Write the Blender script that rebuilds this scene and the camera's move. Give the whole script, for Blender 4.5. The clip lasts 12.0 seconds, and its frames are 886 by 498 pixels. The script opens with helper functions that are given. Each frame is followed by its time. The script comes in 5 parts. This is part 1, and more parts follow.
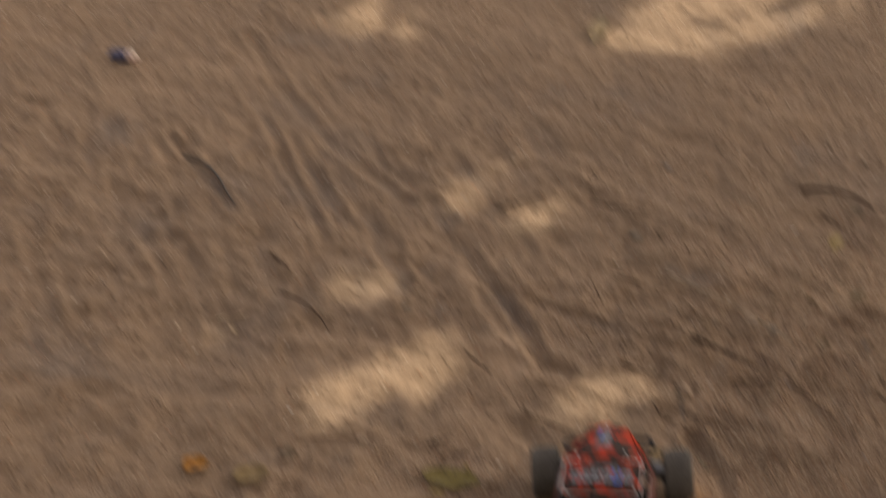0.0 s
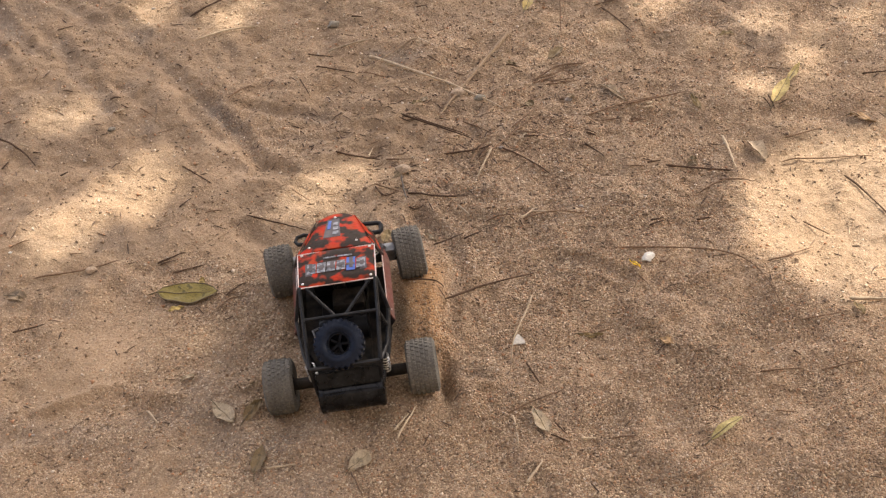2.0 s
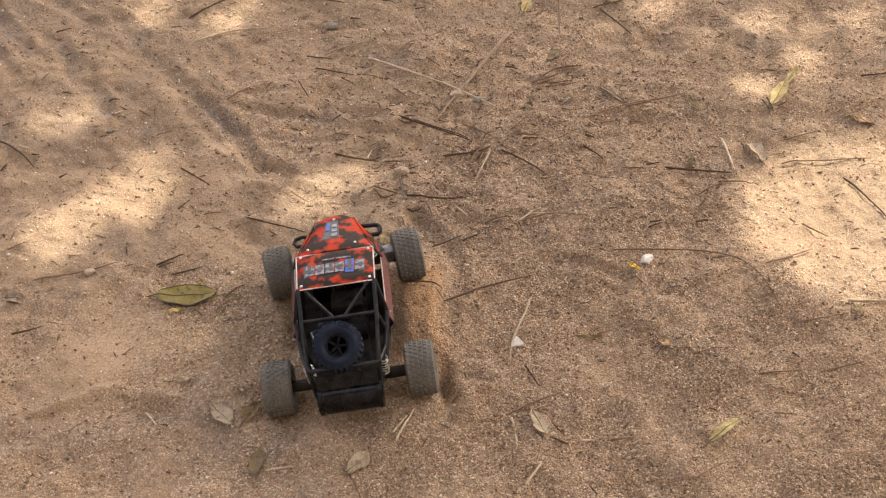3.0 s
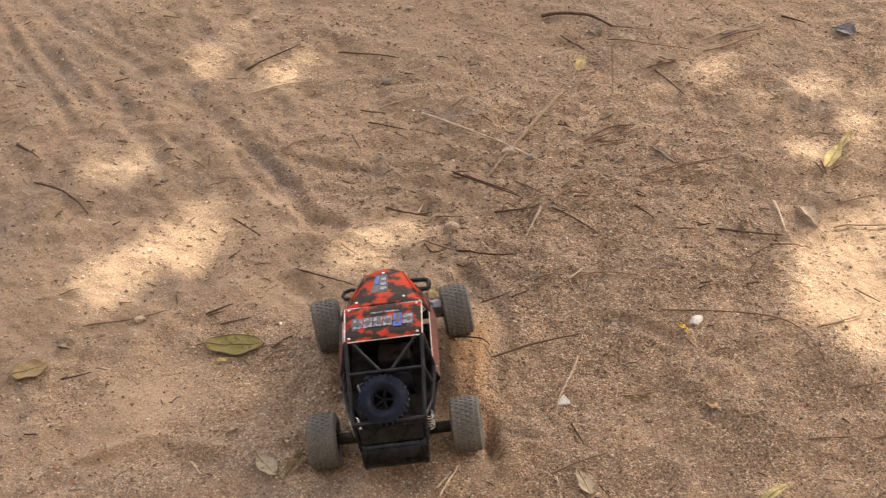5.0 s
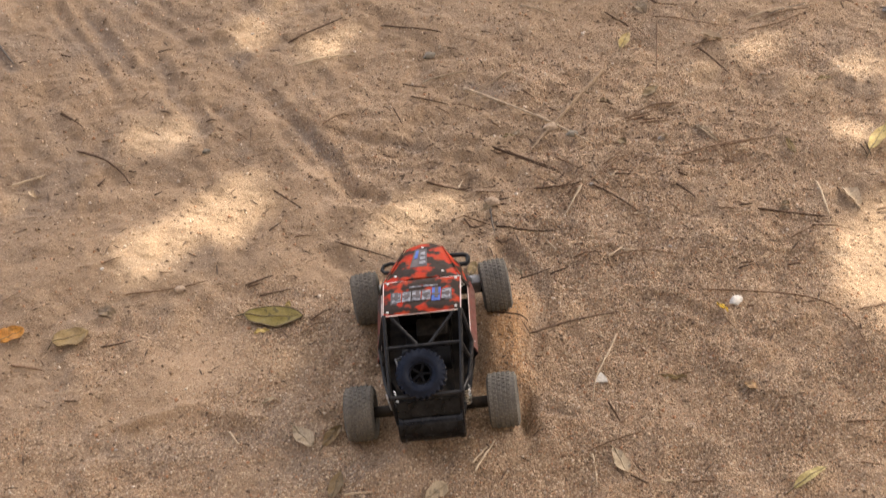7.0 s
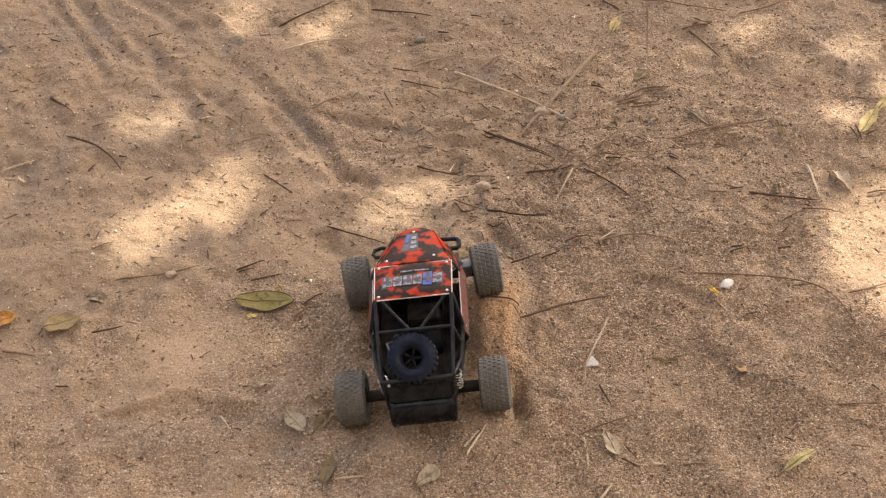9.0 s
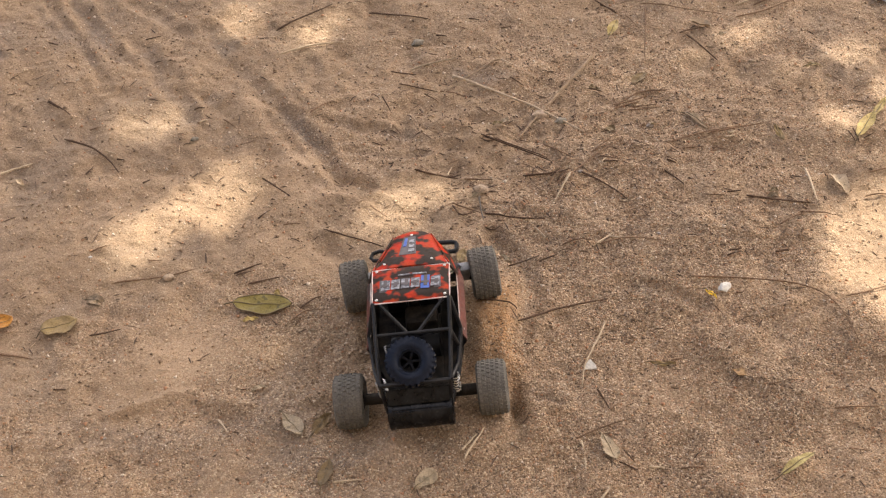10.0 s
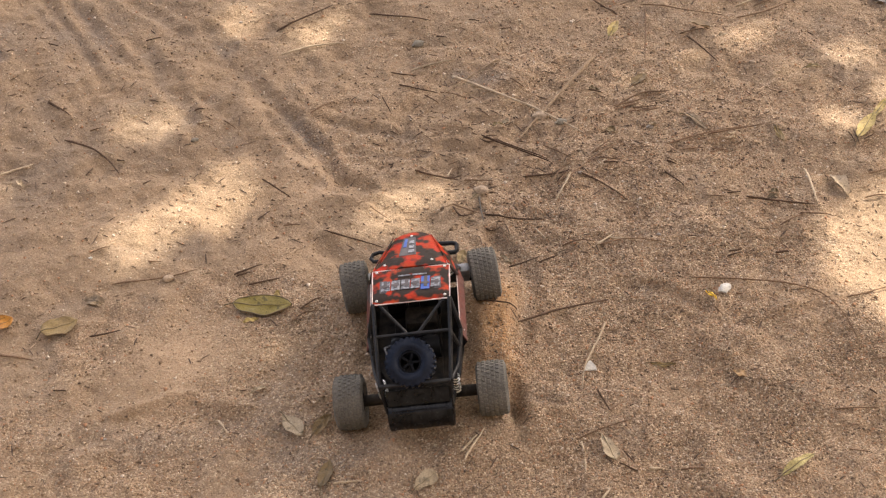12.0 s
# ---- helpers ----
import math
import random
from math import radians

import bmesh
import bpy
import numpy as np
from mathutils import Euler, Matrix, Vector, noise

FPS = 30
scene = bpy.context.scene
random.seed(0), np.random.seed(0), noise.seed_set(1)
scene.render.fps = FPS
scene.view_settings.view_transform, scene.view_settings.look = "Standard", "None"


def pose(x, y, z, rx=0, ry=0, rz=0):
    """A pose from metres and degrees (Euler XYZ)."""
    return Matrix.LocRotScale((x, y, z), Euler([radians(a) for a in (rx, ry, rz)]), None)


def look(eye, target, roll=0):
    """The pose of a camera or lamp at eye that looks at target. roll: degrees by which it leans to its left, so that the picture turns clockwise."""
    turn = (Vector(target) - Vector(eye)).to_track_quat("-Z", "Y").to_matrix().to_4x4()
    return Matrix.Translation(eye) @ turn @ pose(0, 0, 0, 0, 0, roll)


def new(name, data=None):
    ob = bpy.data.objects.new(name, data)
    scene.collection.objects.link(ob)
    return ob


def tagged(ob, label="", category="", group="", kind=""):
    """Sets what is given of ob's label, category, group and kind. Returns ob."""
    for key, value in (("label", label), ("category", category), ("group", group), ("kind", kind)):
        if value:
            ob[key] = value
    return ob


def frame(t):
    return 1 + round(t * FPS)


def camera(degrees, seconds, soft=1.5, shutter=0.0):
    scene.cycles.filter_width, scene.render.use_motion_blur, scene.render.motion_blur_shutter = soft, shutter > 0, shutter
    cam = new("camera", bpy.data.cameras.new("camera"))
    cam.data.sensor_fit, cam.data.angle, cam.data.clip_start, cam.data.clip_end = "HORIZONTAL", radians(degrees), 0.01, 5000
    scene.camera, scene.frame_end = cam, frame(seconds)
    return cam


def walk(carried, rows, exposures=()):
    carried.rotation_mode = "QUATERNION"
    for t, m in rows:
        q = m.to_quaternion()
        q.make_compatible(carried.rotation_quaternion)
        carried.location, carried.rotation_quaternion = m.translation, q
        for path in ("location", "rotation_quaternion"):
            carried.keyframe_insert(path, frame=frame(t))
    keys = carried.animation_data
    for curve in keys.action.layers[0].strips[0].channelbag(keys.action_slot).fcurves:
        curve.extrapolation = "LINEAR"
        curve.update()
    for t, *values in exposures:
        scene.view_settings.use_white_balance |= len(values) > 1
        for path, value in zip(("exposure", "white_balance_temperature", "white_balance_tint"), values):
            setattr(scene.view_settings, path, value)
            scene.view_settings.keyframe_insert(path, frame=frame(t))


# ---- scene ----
# ---- camera and its walk: held in one place, it turns after the toy car ----
cam = camera(33.12, 12.0, soft=1.28, shutter=1.0)
EYE = Vector((0.038, -1.136, 1.250))


def view(yaw, down, lean):
    """The camera turned yaw degrees to the right of +y and tilted down."""
    a, b = radians(yaw), radians(down)
    return look(EYE, EYE + Vector((math.sin(a) * math.cos(b), math.cos(a) * math.cos(b), -math.sin(b))), lean)


walk(cam, [
    (0.0, view(-10.915, 35.718, -0.60)),
    (0.1, view(-9.979, 36.938, -0.60)),
    (0.2, view(-8.953, 38.087, -0.59)),
    (0.3, view(-7.800, 38.920, -0.63)),
    (0.5, view(-4.610, 40.384, -0.63)),
    (0.7, view(-0.473, 41.255, -0.57)),
    (0.8, view(0.824, 42.234, -0.60)),
    (0.9, view(1.050, 43.235, -0.65)),
    (1.0, view(1.117, 43.677, -0.67)),
    (1.2, view(2.250, 43.760, -0.60)),
    (1.5, view(2.814, 43.770, -0.57)),
    (2.0, view(3.075, 43.694, -0.53)),
    (2.5, view(3.159, 43.643, -0.44)),
    (4.3, view(2.713, 43.001, -0.50)),
    (4.5, view(1.881, 42.471, -0.48)),
    (4.7, view(1.250, 42.010, -0.65)),
    (5.0, view(0.619, 41.459, -0.79)),
    (5.5, view(0.140, 41.449, -0.87)),
    (6.0, view(0.156, 41.454, -0.87)),
    (6.5, view(0.193, 41.510, -0.84)),
    (6.7, view(-1.080, 41.920, -1.05)),
    (7.0, view(-1.450, 42.391, -1.20)),
    (7.2, view(-1.440, 42.744, -1.22)),
    (9.0, view(-1.001, 43.002, -1.02)),
    (9.5, view(-0.890, 42.906, -0.93)),
    (10.0, view(-0.885, 42.878, -0.94)),
    (10.5, view(-0.846, 42.843, -0.90)),
    (11.0, view(-0.844, 42.838, -0.90)),
    (11.5, view(-0.861, 42.834, -0.90)),
    (12.0, view(-0.889, 42.841, -0.93)),
], exposures=[(0.0, 1.30, 7800, 11), (0.8, 1.30, 7800, 11), (1.0, 1.53, 7700, 11), (1.5, 1.99, 7450, 10), (2.2, 2.42, 7380, 9), (12.0, 2.42, 7380, 9)])

# ---- daylight: sun through the leaves of a tree, and open sky ----
SUN_AZ, SUN_EL = radians(38), radians(55)
TO_SUN = Vector((math.sin(SUN_AZ) * math.cos(SUN_EL), math.cos(SUN_AZ) * math.cos(SUN_EL), math.sin(SUN_EL)))
world = bpy.data.worlds.new("sky")
scene.world = world
world.use_nodes = True
sky = world.node_tree.nodes.new("ShaderNodeTexSky")
sky.sky_type, sky.sun_disc, sky.sun_elevation, sky.sun_rotation = "NISHITA", False, SUN_EL, SUN_AZ
background = world.node_tree.nodes["Background"]
world.node_tree.links.new(sky.outputs[0], background.inputs[0])
sky.air_density, sky.dust_density, sky.ozone_density = 0.5, 6.0, 0.3
background.inputs[1].default_value = 0.15
sun = new("sun", bpy.data.lights.new("sun", "SUN"))
sun.data.energy, sun.data.angle, sun.data.color = 1.66, radians(0.53), (1.0, 0.98, 0.965)
sun.matrix_world = look(TO_SUN * 20, (0, 0, 0))


# ---- materials ----
def material(name, colour, rough=0.7, metal=0.0, second=None, scale=60.0, sharp=0.5, grain=0.0, grain_scale=400.0, bump=0.0, bump_scale=300.0,
             coat=0.0, spots=None, spots_scale=30.0, spots_at=0.62, spots_soft=0.02, per_object=0.0, bump_size=0.002, gloss=0.5):
    """A surface of two mixed colours, fine grain, spots with an edge of their own and relief, in metres."""
    m = bpy.data.materials.new(name)
    m.use_nodes = True
    n, l = m.node_tree.nodes, m.node_tree.links
    p = n["Principled BSDF"]
    p.inputs["Roughness"].default_value, p.inputs["Metallic"].default_value = rough, metal
    p.inputs["Coat Weight"].default_value, p.inputs["Specular IOR Level"].default_value = coat, gloss
    where = n.new("ShaderNodeTexCoord").outputs["Object"]

    def noisy(s, detail=4.0):
        t = n.new("ShaderNodeTexNoise")
        t.inputs["Scale"].default_value, t.inputs["Detail"].default_value = s, detail
        l.new(where, t.inputs["Vector"])
        return t.outputs["Fac"]

    def span(value, lo, hi, a=0.0, b=1.0):
        r = n.new("ShaderNodeMapRange")
        for i, x in enumerate((lo, hi, a, b)):
            r.inputs[i + 1].default_value = x
        l.new(value, r.inputs[0])
        return r.outputs[0]

    def mixed(fac, a, b, how="MIX"):
        x = n.new("ShaderNodeMix")
        x.data_type, x.blend_type = "RGBA", how
        for socket, v in ((x.inputs[0], fac), (x.inputs[6], a), (x.inputs[7], b)):
            if isinstance(v, tuple):
                socket.default_value = (*v, 1)
            elif isinstance(v, float):
                socket.default_value = v
            else:
                l.new(v, socket)
        return x.outputs[2]

    def grey(value):
        c = n.new("ShaderNodeCombineColor")
        for i in range(3):
            l.new(value, c.inputs[i])
        return c.outputs[0]

    tone = mixed(span(noisy(scale), 0.5 - sharp / 2, 0.5 + sharp / 2), colour, second or tuple(c * 0.72 for c in colour))
    if spots:
        tone = mixed(span(noisy(spots_scale, 2.0), spots_at - spots_soft, spots_at + spots_soft), tone, spots)
    if grain:
        tone = mixed(1.0, tone, grey(span(noisy(grain_scale, 2.0), 0.3, 0.7, 1 - grain, 1 + grain)), "MULTIPLY")
    if per_object:
        info = n.new("ShaderNodeObjectInfo")
        tone = mixed(1.0, tone, grey(span(info.outputs["Random"], 0.0, 1.0, 1 - per_object, 1 + per_object)), "MULTIPLY")
    l.new(tone, p.inputs["Base Color"])
    l.new(span(noisy(scale * 2.3), 0.3, 0.7, max(rough - 0.12, 0.05), min(rough + 0.12, 1.0)), p.inputs["Roughness"])
    if bump:
        b = n.new("ShaderNodeBump")
        b.inputs["Strength"].default_value, b.inputs["Distance"].default_value = bump, bump_size
        l.new(noisy(bump_scale), b.inputs["Height"])
        l.new(b.outputs[0], p.inputs["Normal"])
    return m


def sand_material():
    """Trodden brown sand: dust, moisture and some painted light and shade from the mesh's soil layer, grains of many
    colours, fine relief.
    """
    m = bpy.data.materials.new("sand")
    m.use_nodes = True
    n, l = m.node_tree.nodes, m.node_tree.links
    p = n["Principled BSDF"]
    p.inputs["Roughness"].default_value = 0.95
    p.inputs["Specular IOR Level"].default_value = 0.2
    where = n.new("ShaderNodeTexCoord").outputs["Object"]

    def noisy(s, detail=5.0, rough=0.6):
        t = n.new("ShaderNodeTexNoise")
        t.inputs["Scale"].default_value, t.inputs["Detail"].default_value, t.inputs["Roughness"].default_value = s, detail, rough
        l.new(where, t.inputs["Vector"])
        return t.outputs["Fac"]

    def cells(s):
        t = n.new("ShaderNodeTexVoronoi")
        t.inputs["Scale"].default_value = s
        l.new(where, t.inputs["Vector"])
        return t

    def span(value, lo, hi, a=0.0, b=1.0):
        r = n.new("ShaderNodeMapRange")
        for i, x in enumerate((lo, hi, a, b)):
            r.inputs[i + 1].default_value = x
        l.new(value, r.inputs[0])
        return r.outputs[0]

    def mixed(fac, a, b, how="MIX"):
        x = n.new("ShaderNodeMix")
        x.data_type, x.blend_type = "RGBA", how
        for socket, v in ((x.inputs[0], fac), (x.inputs[6], a), (x.inputs[7], b)):
            if isinstance(v, tuple):
                socket.default_value = (*v, 1)
            elif isinstance(v, float):
                socket.default_value = v
            else:
                l.new(v, socket)
        return x.outputs[2]

    def layer(name):
        a = n.new("ShaderNodeAttribute")
        a.attribute_name = name
        return a.outputs["Fac"]

    def times(a, b):
        x = n.new("ShaderNodeMath")
        x.operation = "MULTIPLY"
        for i, v in enumerate((a, b)):
            if isinstance(v, float):
                x.inputs[i].default_value = v
            else:
                l.new(v, x.inputs[i])
        return x.outputs[0]

    def grains(s, tones):
        """Grains of one size, each with a tone by chance; and how far each point lies from its grain's middle."""
        c = cells(s)
        sep = n.new("ShaderNodeSeparateColor")
        l.new(c.outputs["Color"], sep.inputs[0])
        ramp = n.new("ShaderNodeValToRGB")
        ramp.color_ramp.interpolation = "CONSTANT"
        while len(ramp.color_ramp.elements) < len(tones):
            ramp.color_ramp.elements.new(0.5)
        for i, (at, tone_) in enumerate(tones):
            ramp.color_ramp.elements[i].position = at
            ramp.color_ramp.elements[i].color = (*tone_, 1)
        l.new(sep.outputs[0], ramp.inputs[0])
        return ramp.outputs[0], sep.outputs[1], c.outputs["Distance"]

    soil_, rough = layer("soil"), layer("coarse")
    tone = mixed(span(noisy(4.0), 0.35, 0.65), (0.346, 0.232, 0.142), (0.292, 0.198, 0.124))
    tone = mixed(times(span(noisy(16.0), 0.52, 0.72), 0.45), tone, (0.222, 0.165, 0.122))
    tone = mixed(times(span(noisy(27.0), 0.55, 0.75), 0.5), tone, (0.375, 0.256, 0.160))
    tone = mixed(times(span(noisy(75.0, 6.0, 0.75), 0.54, 0.76), 0.32), tone, (0.135, 0.096, 0.068))
    tone = mixed(span(rough, 0.62, 0.26, 0.0, 0.70), tone, (0.222, 0.153, 0.095))
    tone = mixed(span(soil_, 0.02, 0.9), tone, (0.410, 0.284, 0.179))
    tone = mixed(span(soil_, -0.05, -0.9), tone, (0.160, 0.132, 0.110))
    tone = mixed(layer("fresh"), tone, (0.43, 0.225, 0.092))
    big, pick, far = grains(430.0, [(0.0, (0.22, 0.150, 0.098)), (0.22, (0.36, 0.245, 0.155)), (0.44, (0.070, 0.046, 0.032)), (0.56, (0.46, 0.335, 0.225)), (0.70, (0.40, 0.215, 0.115)),
                                    (0.78, (0.27, 0.205, 0.160)), (0.86, (0.66, 0.52, 0.35))])
    small, pick_small, far_small = grains(760.0, [(0.0, (0.25, 0.170, 0.110)), (0.25, (0.40, 0.280, 0.180)), (0.46, (0.085, 0.057, 0.039)), (0.63, (0.34, 0.205, 0.120)), (0.74, (0.54, 0.410, 0.270)),
                                                  (0.88, (0.72, 0.59, 0.42))])
    tone = mixed(times(rough, span(pick_small, 0.25, 0.75, 0.12, 0.85)), tone, small)
    tone = mixed(times(rough, span(pick, 0.44, 0.56, 0.0, 0.72)), tone, big)
    fine = noisy(900.0, 2.0)
    c = n.new("ShaderNodeCombineColor")
    for i in range(3):
        l.new(span(fine, 0.3, 0.7, 0.86, 1.14), c.inputs[i])
    tone = mixed(1.0, tone, c.outputs[0], "MULTIPLY")
    l.new(tone, p.inputs["Base Color"])
    b1 = n.new("ShaderNodeBump")
    b1.inputs["Strength"].default_value, b1.inputs["Distance"].default_value = 1.0, 0.0052
    l.new(noisy(80.0, 7.0, 0.70), b1.inputs["Height"])
    b2 = n.new("ShaderNodeBump")
    b2.invert = True
    b2.inputs["Distance"].default_value = 0.0034
    l.new(rough, b2.inputs["Strength"])
    l.new(far, b2.inputs["Height"])
    l.new(b1.outputs[0], b2.inputs["Normal"])
    l.new(b2.outputs[0], p.inputs["Normal"])
    return m


def island_material(name, tones, rough=0.9):
    """Loose pieces in one mesh, each with a tone of its own."""
    m = bpy.data.materials.new(name)
    m.use_nodes = True
    n, l = m.node_tree.nodes, m.node_tree.links
    p = n["Principled BSDF"]
    p.inputs["Roughness"].default_value = rough
    ramp = n.new("ShaderNodeValToRGB")
    ramp.color_ramp.interpolation = "CONSTANT"
    while len(ramp.color_ramp.elements) < len(tones):
        ramp.color_ramp.elements.new(0.5)
    for i, (at, c) in enumerate(tones):
        ramp.color_ramp.elements[i].position = at
        ramp.color_ramp.elements[i].color = (*c, 1)
    l.new(n.new("ShaderNodeNewGeometry").outputs["Random Per Island"], ramp.inputs[0])
    l.new(ramp.outputs[0], p.inputs["Base Color"])
    return m


SAND = sand_material()
GRIT = island_material("grit", [(0.0, (0.31, 0.205, 0.125)), (0.27, (0.23, 0.145, 0.088)), (0.46, (0.41, 0.285, 0.180)), (0.63, (0.135, 0.088, 0.056)),
                                (0.76, (0.52, 0.390, 0.265)), (0.86, (0.40, 0.21, 0.115)), (0.94, (0.62, 0.51, 0.39))])
LITTER = island_material("litter", [(0.0, (0.100, 0.063, 0.040)), (0.33, (0.17, 0.108, 0.068)), (0.6, (0.27, 0.18, 0.11)), (0.76, (0.070, 0.044, 0.028)), (0.88, (0.44, 0.32, 0.21))])
LEAF_GREEN = material("tree_leaf", (0.055, 0.10, 0.025), 0.5, second=(0.08, 0.13, 0.03), scale=30)
BARK = material("tree_bark", (0.16, 0.11, 0.075), 0.9, second=(0.09, 0.065, 0.045), scale=14, grain=0.3, grain_scale=90, bump=0.8, bump_scale=40, bump_size=0.02)
TWIGS = {
    "brown_dark": material("dark_twig", (0.056, 0.035, 0.023), 0.9, second=(0.105, 0.066, 0.043), scale=160, grain=0.35, grain_scale=900, bump=0.5, per_object=0.2, gloss=0.1),
    "bark": material("brown_twig", (0.21, 0.135, 0.085), 0.85, second=(0.13, 0.08, 0.05), scale=160, grain=0.35, grain_scale=900, bump=0.5, per_object=0.25, gloss=0.1),
    "stem": material("pale_brown_stem", (0.33, 0.240, 0.155), 0.8, second=(0.22, 0.155, 0.100), scale=160, grain=0.3, grain_scale=900, bump=0.4, per_object=0.1, gloss=0.1),
    "straw": material("straw", (0.52, 0.415, 0.285), 0.75, second=(0.33, 0.250, 0.165), scale=160, grain=0.2, grain_scale=900, bump=0.4, per_object=0.2, gloss=0.1),
    "grey": material("grey_twig", (0.10, 0.085, 0.07), 0.85, second=(0.20, 0.165, 0.13), scale=120, grain=0.35, grain_scale=800, bump=0.6, per_object=0.15, gloss=0.1),
}
TWIG_WORDS = {"brown_dark": "thin dark brown dry twig lying on sand", "bark": "thin reddish brown dry stem lying on sand",
              "stem": "straight pale brown dry stem lying on sand", "straw": "pale dry straw stalk lying on sand", "grey": "weathered grey bent stick lying on sand"}
LEAF_TONES = {
    "olive": ((0.148, 0.113, 0.022), (0.190, 0.146, 0.038), "large olive leaf with a dark rim and midrib"),
    "beige": ((0.345, 0.270, 0.175), (0.26, 0.198, 0.125), "pale beige dry leaf with an uneven edge"),
    "olive_pale": ((0.225, 0.185, 0.070), (0.300, 0.240, 0.105), "narrow pale olive fallen leaf, slightly curled"),
    "tan": ((0.215, 0.148, 0.060), (0.155, 0.104, 0.044), "dry tan fallen leaf, curled at the edges"),
    "orange": ((0.44, 0.20, 0.03), (0.33, 0.14, 0.03), "bright orange fallen leaf on sand"),
    "orange_tan": ((0.36, 0.22, 0.100), (0.29, 0.180, 0.088), "dull orange fallen leaf, half buried"),
    "umber": ((0.110, 0.074, 0.034), (0.160, 0.108, 0.052), "dark brown curled dead leaf on sand"),
    "clay": ((0.245, 0.175, 0.102), (0.165, 0.115, 0.070), "dusty beige dead leaf pressed into sand"),
    "paper": ((0.38, 0.29, 0.19), (0.30, 0.225, 0.145), "whitish folded dry leaf on sand"),
    "yellow_tan": ((0.40, 0.300, 0.105), (0.31, 0.225, 0.085), "yellowish tan dry leaf on sand"),
    "yellow": ((0.72, 0.46, 0.03), (0.60, 0.36, 0.03), "small bright yellow leaf scrap on sand"),
    "slate": ((0.115, 0.105, 0.105), (0.17, 0.15, 0.14), "greyish decayed leaf on sand"),
}
LEAVES = {k: material(k + "_leaf", a, 0.6, second=b, scale=90, sharp=0.4, grain=0.25, grain_scale=700, bump=0.4, bump_scale=260, spots=tuple(c * 0.5 for c in a),
                      spots_scale=130, spots_at=0.64, per_object=0.12, gloss=0.25) for k, (a, b, w) in LEAF_TONES.items()}
RIB = material("leaf_rib", (0.12, 0.085, 0.04), 0.7, scale=200)
STONES = {
    "white": material("white_stone", (0.60, 0.57, 0.50), 0.75, second=(0.46, 0.42, 0.36), scale=120, grain=0.15, bump=0.5, bump_scale=200),
    "greywhite": material("pale_grey_stone", (0.29, 0.25, 0.205), 0.8, second=(0.21, 0.175, 0.145), scale=120, grain=0.2, bump=0.5, bump_scale=200),
    "tanstone": material("tan_stone", (0.34, 0.250, 0.165), 0.85, second=(0.25, 0.180, 0.120), scale=90, grain=0.3, bump=0.6, bump_scale=200),
    "greystone": material("grey_stone", (0.13, 0.113, 0.084), 0.85, second=(0.19, 0.157, 0.115), scale=90, grain=0.3, bump=0.6, bump_scale=200),
}
STONE_WORDS = {"white": "small white quartz pebble on sand", "greywhite": "pale grey stone chip on sand", "tanstone": "tan sandstone pebble half sunk in sand",
               "greystone": "dark grey pebble half sunk in sand"}
RED = material("camouflage_red", (0.42, 0.022, 0.008), 0.5, second=(0.33, 0.044, 0.012), scale=90, sharp=0.3, gloss=0.08, spots=(0.026, 0.017, 0.012), spots_scale=56.0, spots_at=0.475, spots_soft=0.045, grain=0.15, grain_scale=500)
RED_WORN = material("dusty_red_plastic", (0.13, 0.020, 0.012), 0.6, second=(0.085, 0.036, 0.024), scale=60, spots=(0.045, 0.030, 0.025), spots_scale=48.0, spots_at=0.56, grain=0.2)
BLACK = material("black_plastic", (0.0032, 0.0032, 0.0036), 0.34, second=(0.006, 0.006, 0.0065), scale=50, gloss=0.07, grain=0.25, bump=0.15, bump_scale=500, bump_size=0.0006)
# black lifted to grey, painting the sky highlights along the cage tubes
TUBE = material("sky_greyed_black_tube", (0.009, 0.009, 0.010), 0.38, second=(0.022, 0.021, 0.020), scale=90, sharp=0.3, gloss=0.16, grain=0.3)
BLACK_DUSTY = material("dusty_black_plastic", (0.005, 0.005, 0.005), 0.5, second=(0.030, 0.024, 0.018), scale=70, sharp=0.3, gloss=0.07, grain=0.3)
RUBBER = material("dusty_tyre_rubber", (0.092, 0.086, 0.075), 0.95, second=(0.148, 0.133, 0.110), gloss=0.2, scale=55, grain=0.3, grain_scale=600, bump=0.3, bump_scale=600, bump_size=0.001)
# the blue in this base colour paints the sky's reflection on the spare tyre
RUBBER_SKY_TINT = material("sky_tinted_black_rubber", (0.006, 0.0085, 0.015), 0.30, second=(0.011, 0.015, 0.026), scale=60, gloss=0.11, grain=0.2)
# pale grey for dust, with the lug tips' highlights painted in
LUG_DUST_GLINT = material("dusty_highlit_lug_rubber", (0.035, 0.032, 0.030), 0.8, second=(0.085, 0.076, 0.066), scale=140, grain=0.3)
BLACK_GLOSS = material("glossy_black_plastic", (0.0035, 0.0035, 0.004), 0.20, second=(0.012, 0.012, 0.0125), scale=90, sharp=0.2, gloss=0.16, grain=0.3, grain_scale=300, bump=0.2, bump_scale=200, bump_size=0.0006)
STEEL = material("bright_steel", (0.72, 0.71, 0.69), 0.3, 1.0, second=(0.55, 0.54, 0.52), scale=200)
ALUMINIUM = material("dull_aluminium", (0.27, 0.27, 0.28), 0.5, 0.6, second=(0.17, 0.17, 0.17), scale=120, grain=0.15)
WHITE_EDGE = material("worn_white_edge", (0.72, 0.67, 0.63), 0.5, second=(0.46, 0.26, 0.21), scale=170)
DECAL_SILVER = material("silver_decal", (0.24, 0.245, 0.26), 0.45, second=(0.06, 0.06, 0.07), scale=260, sharp=0.2)
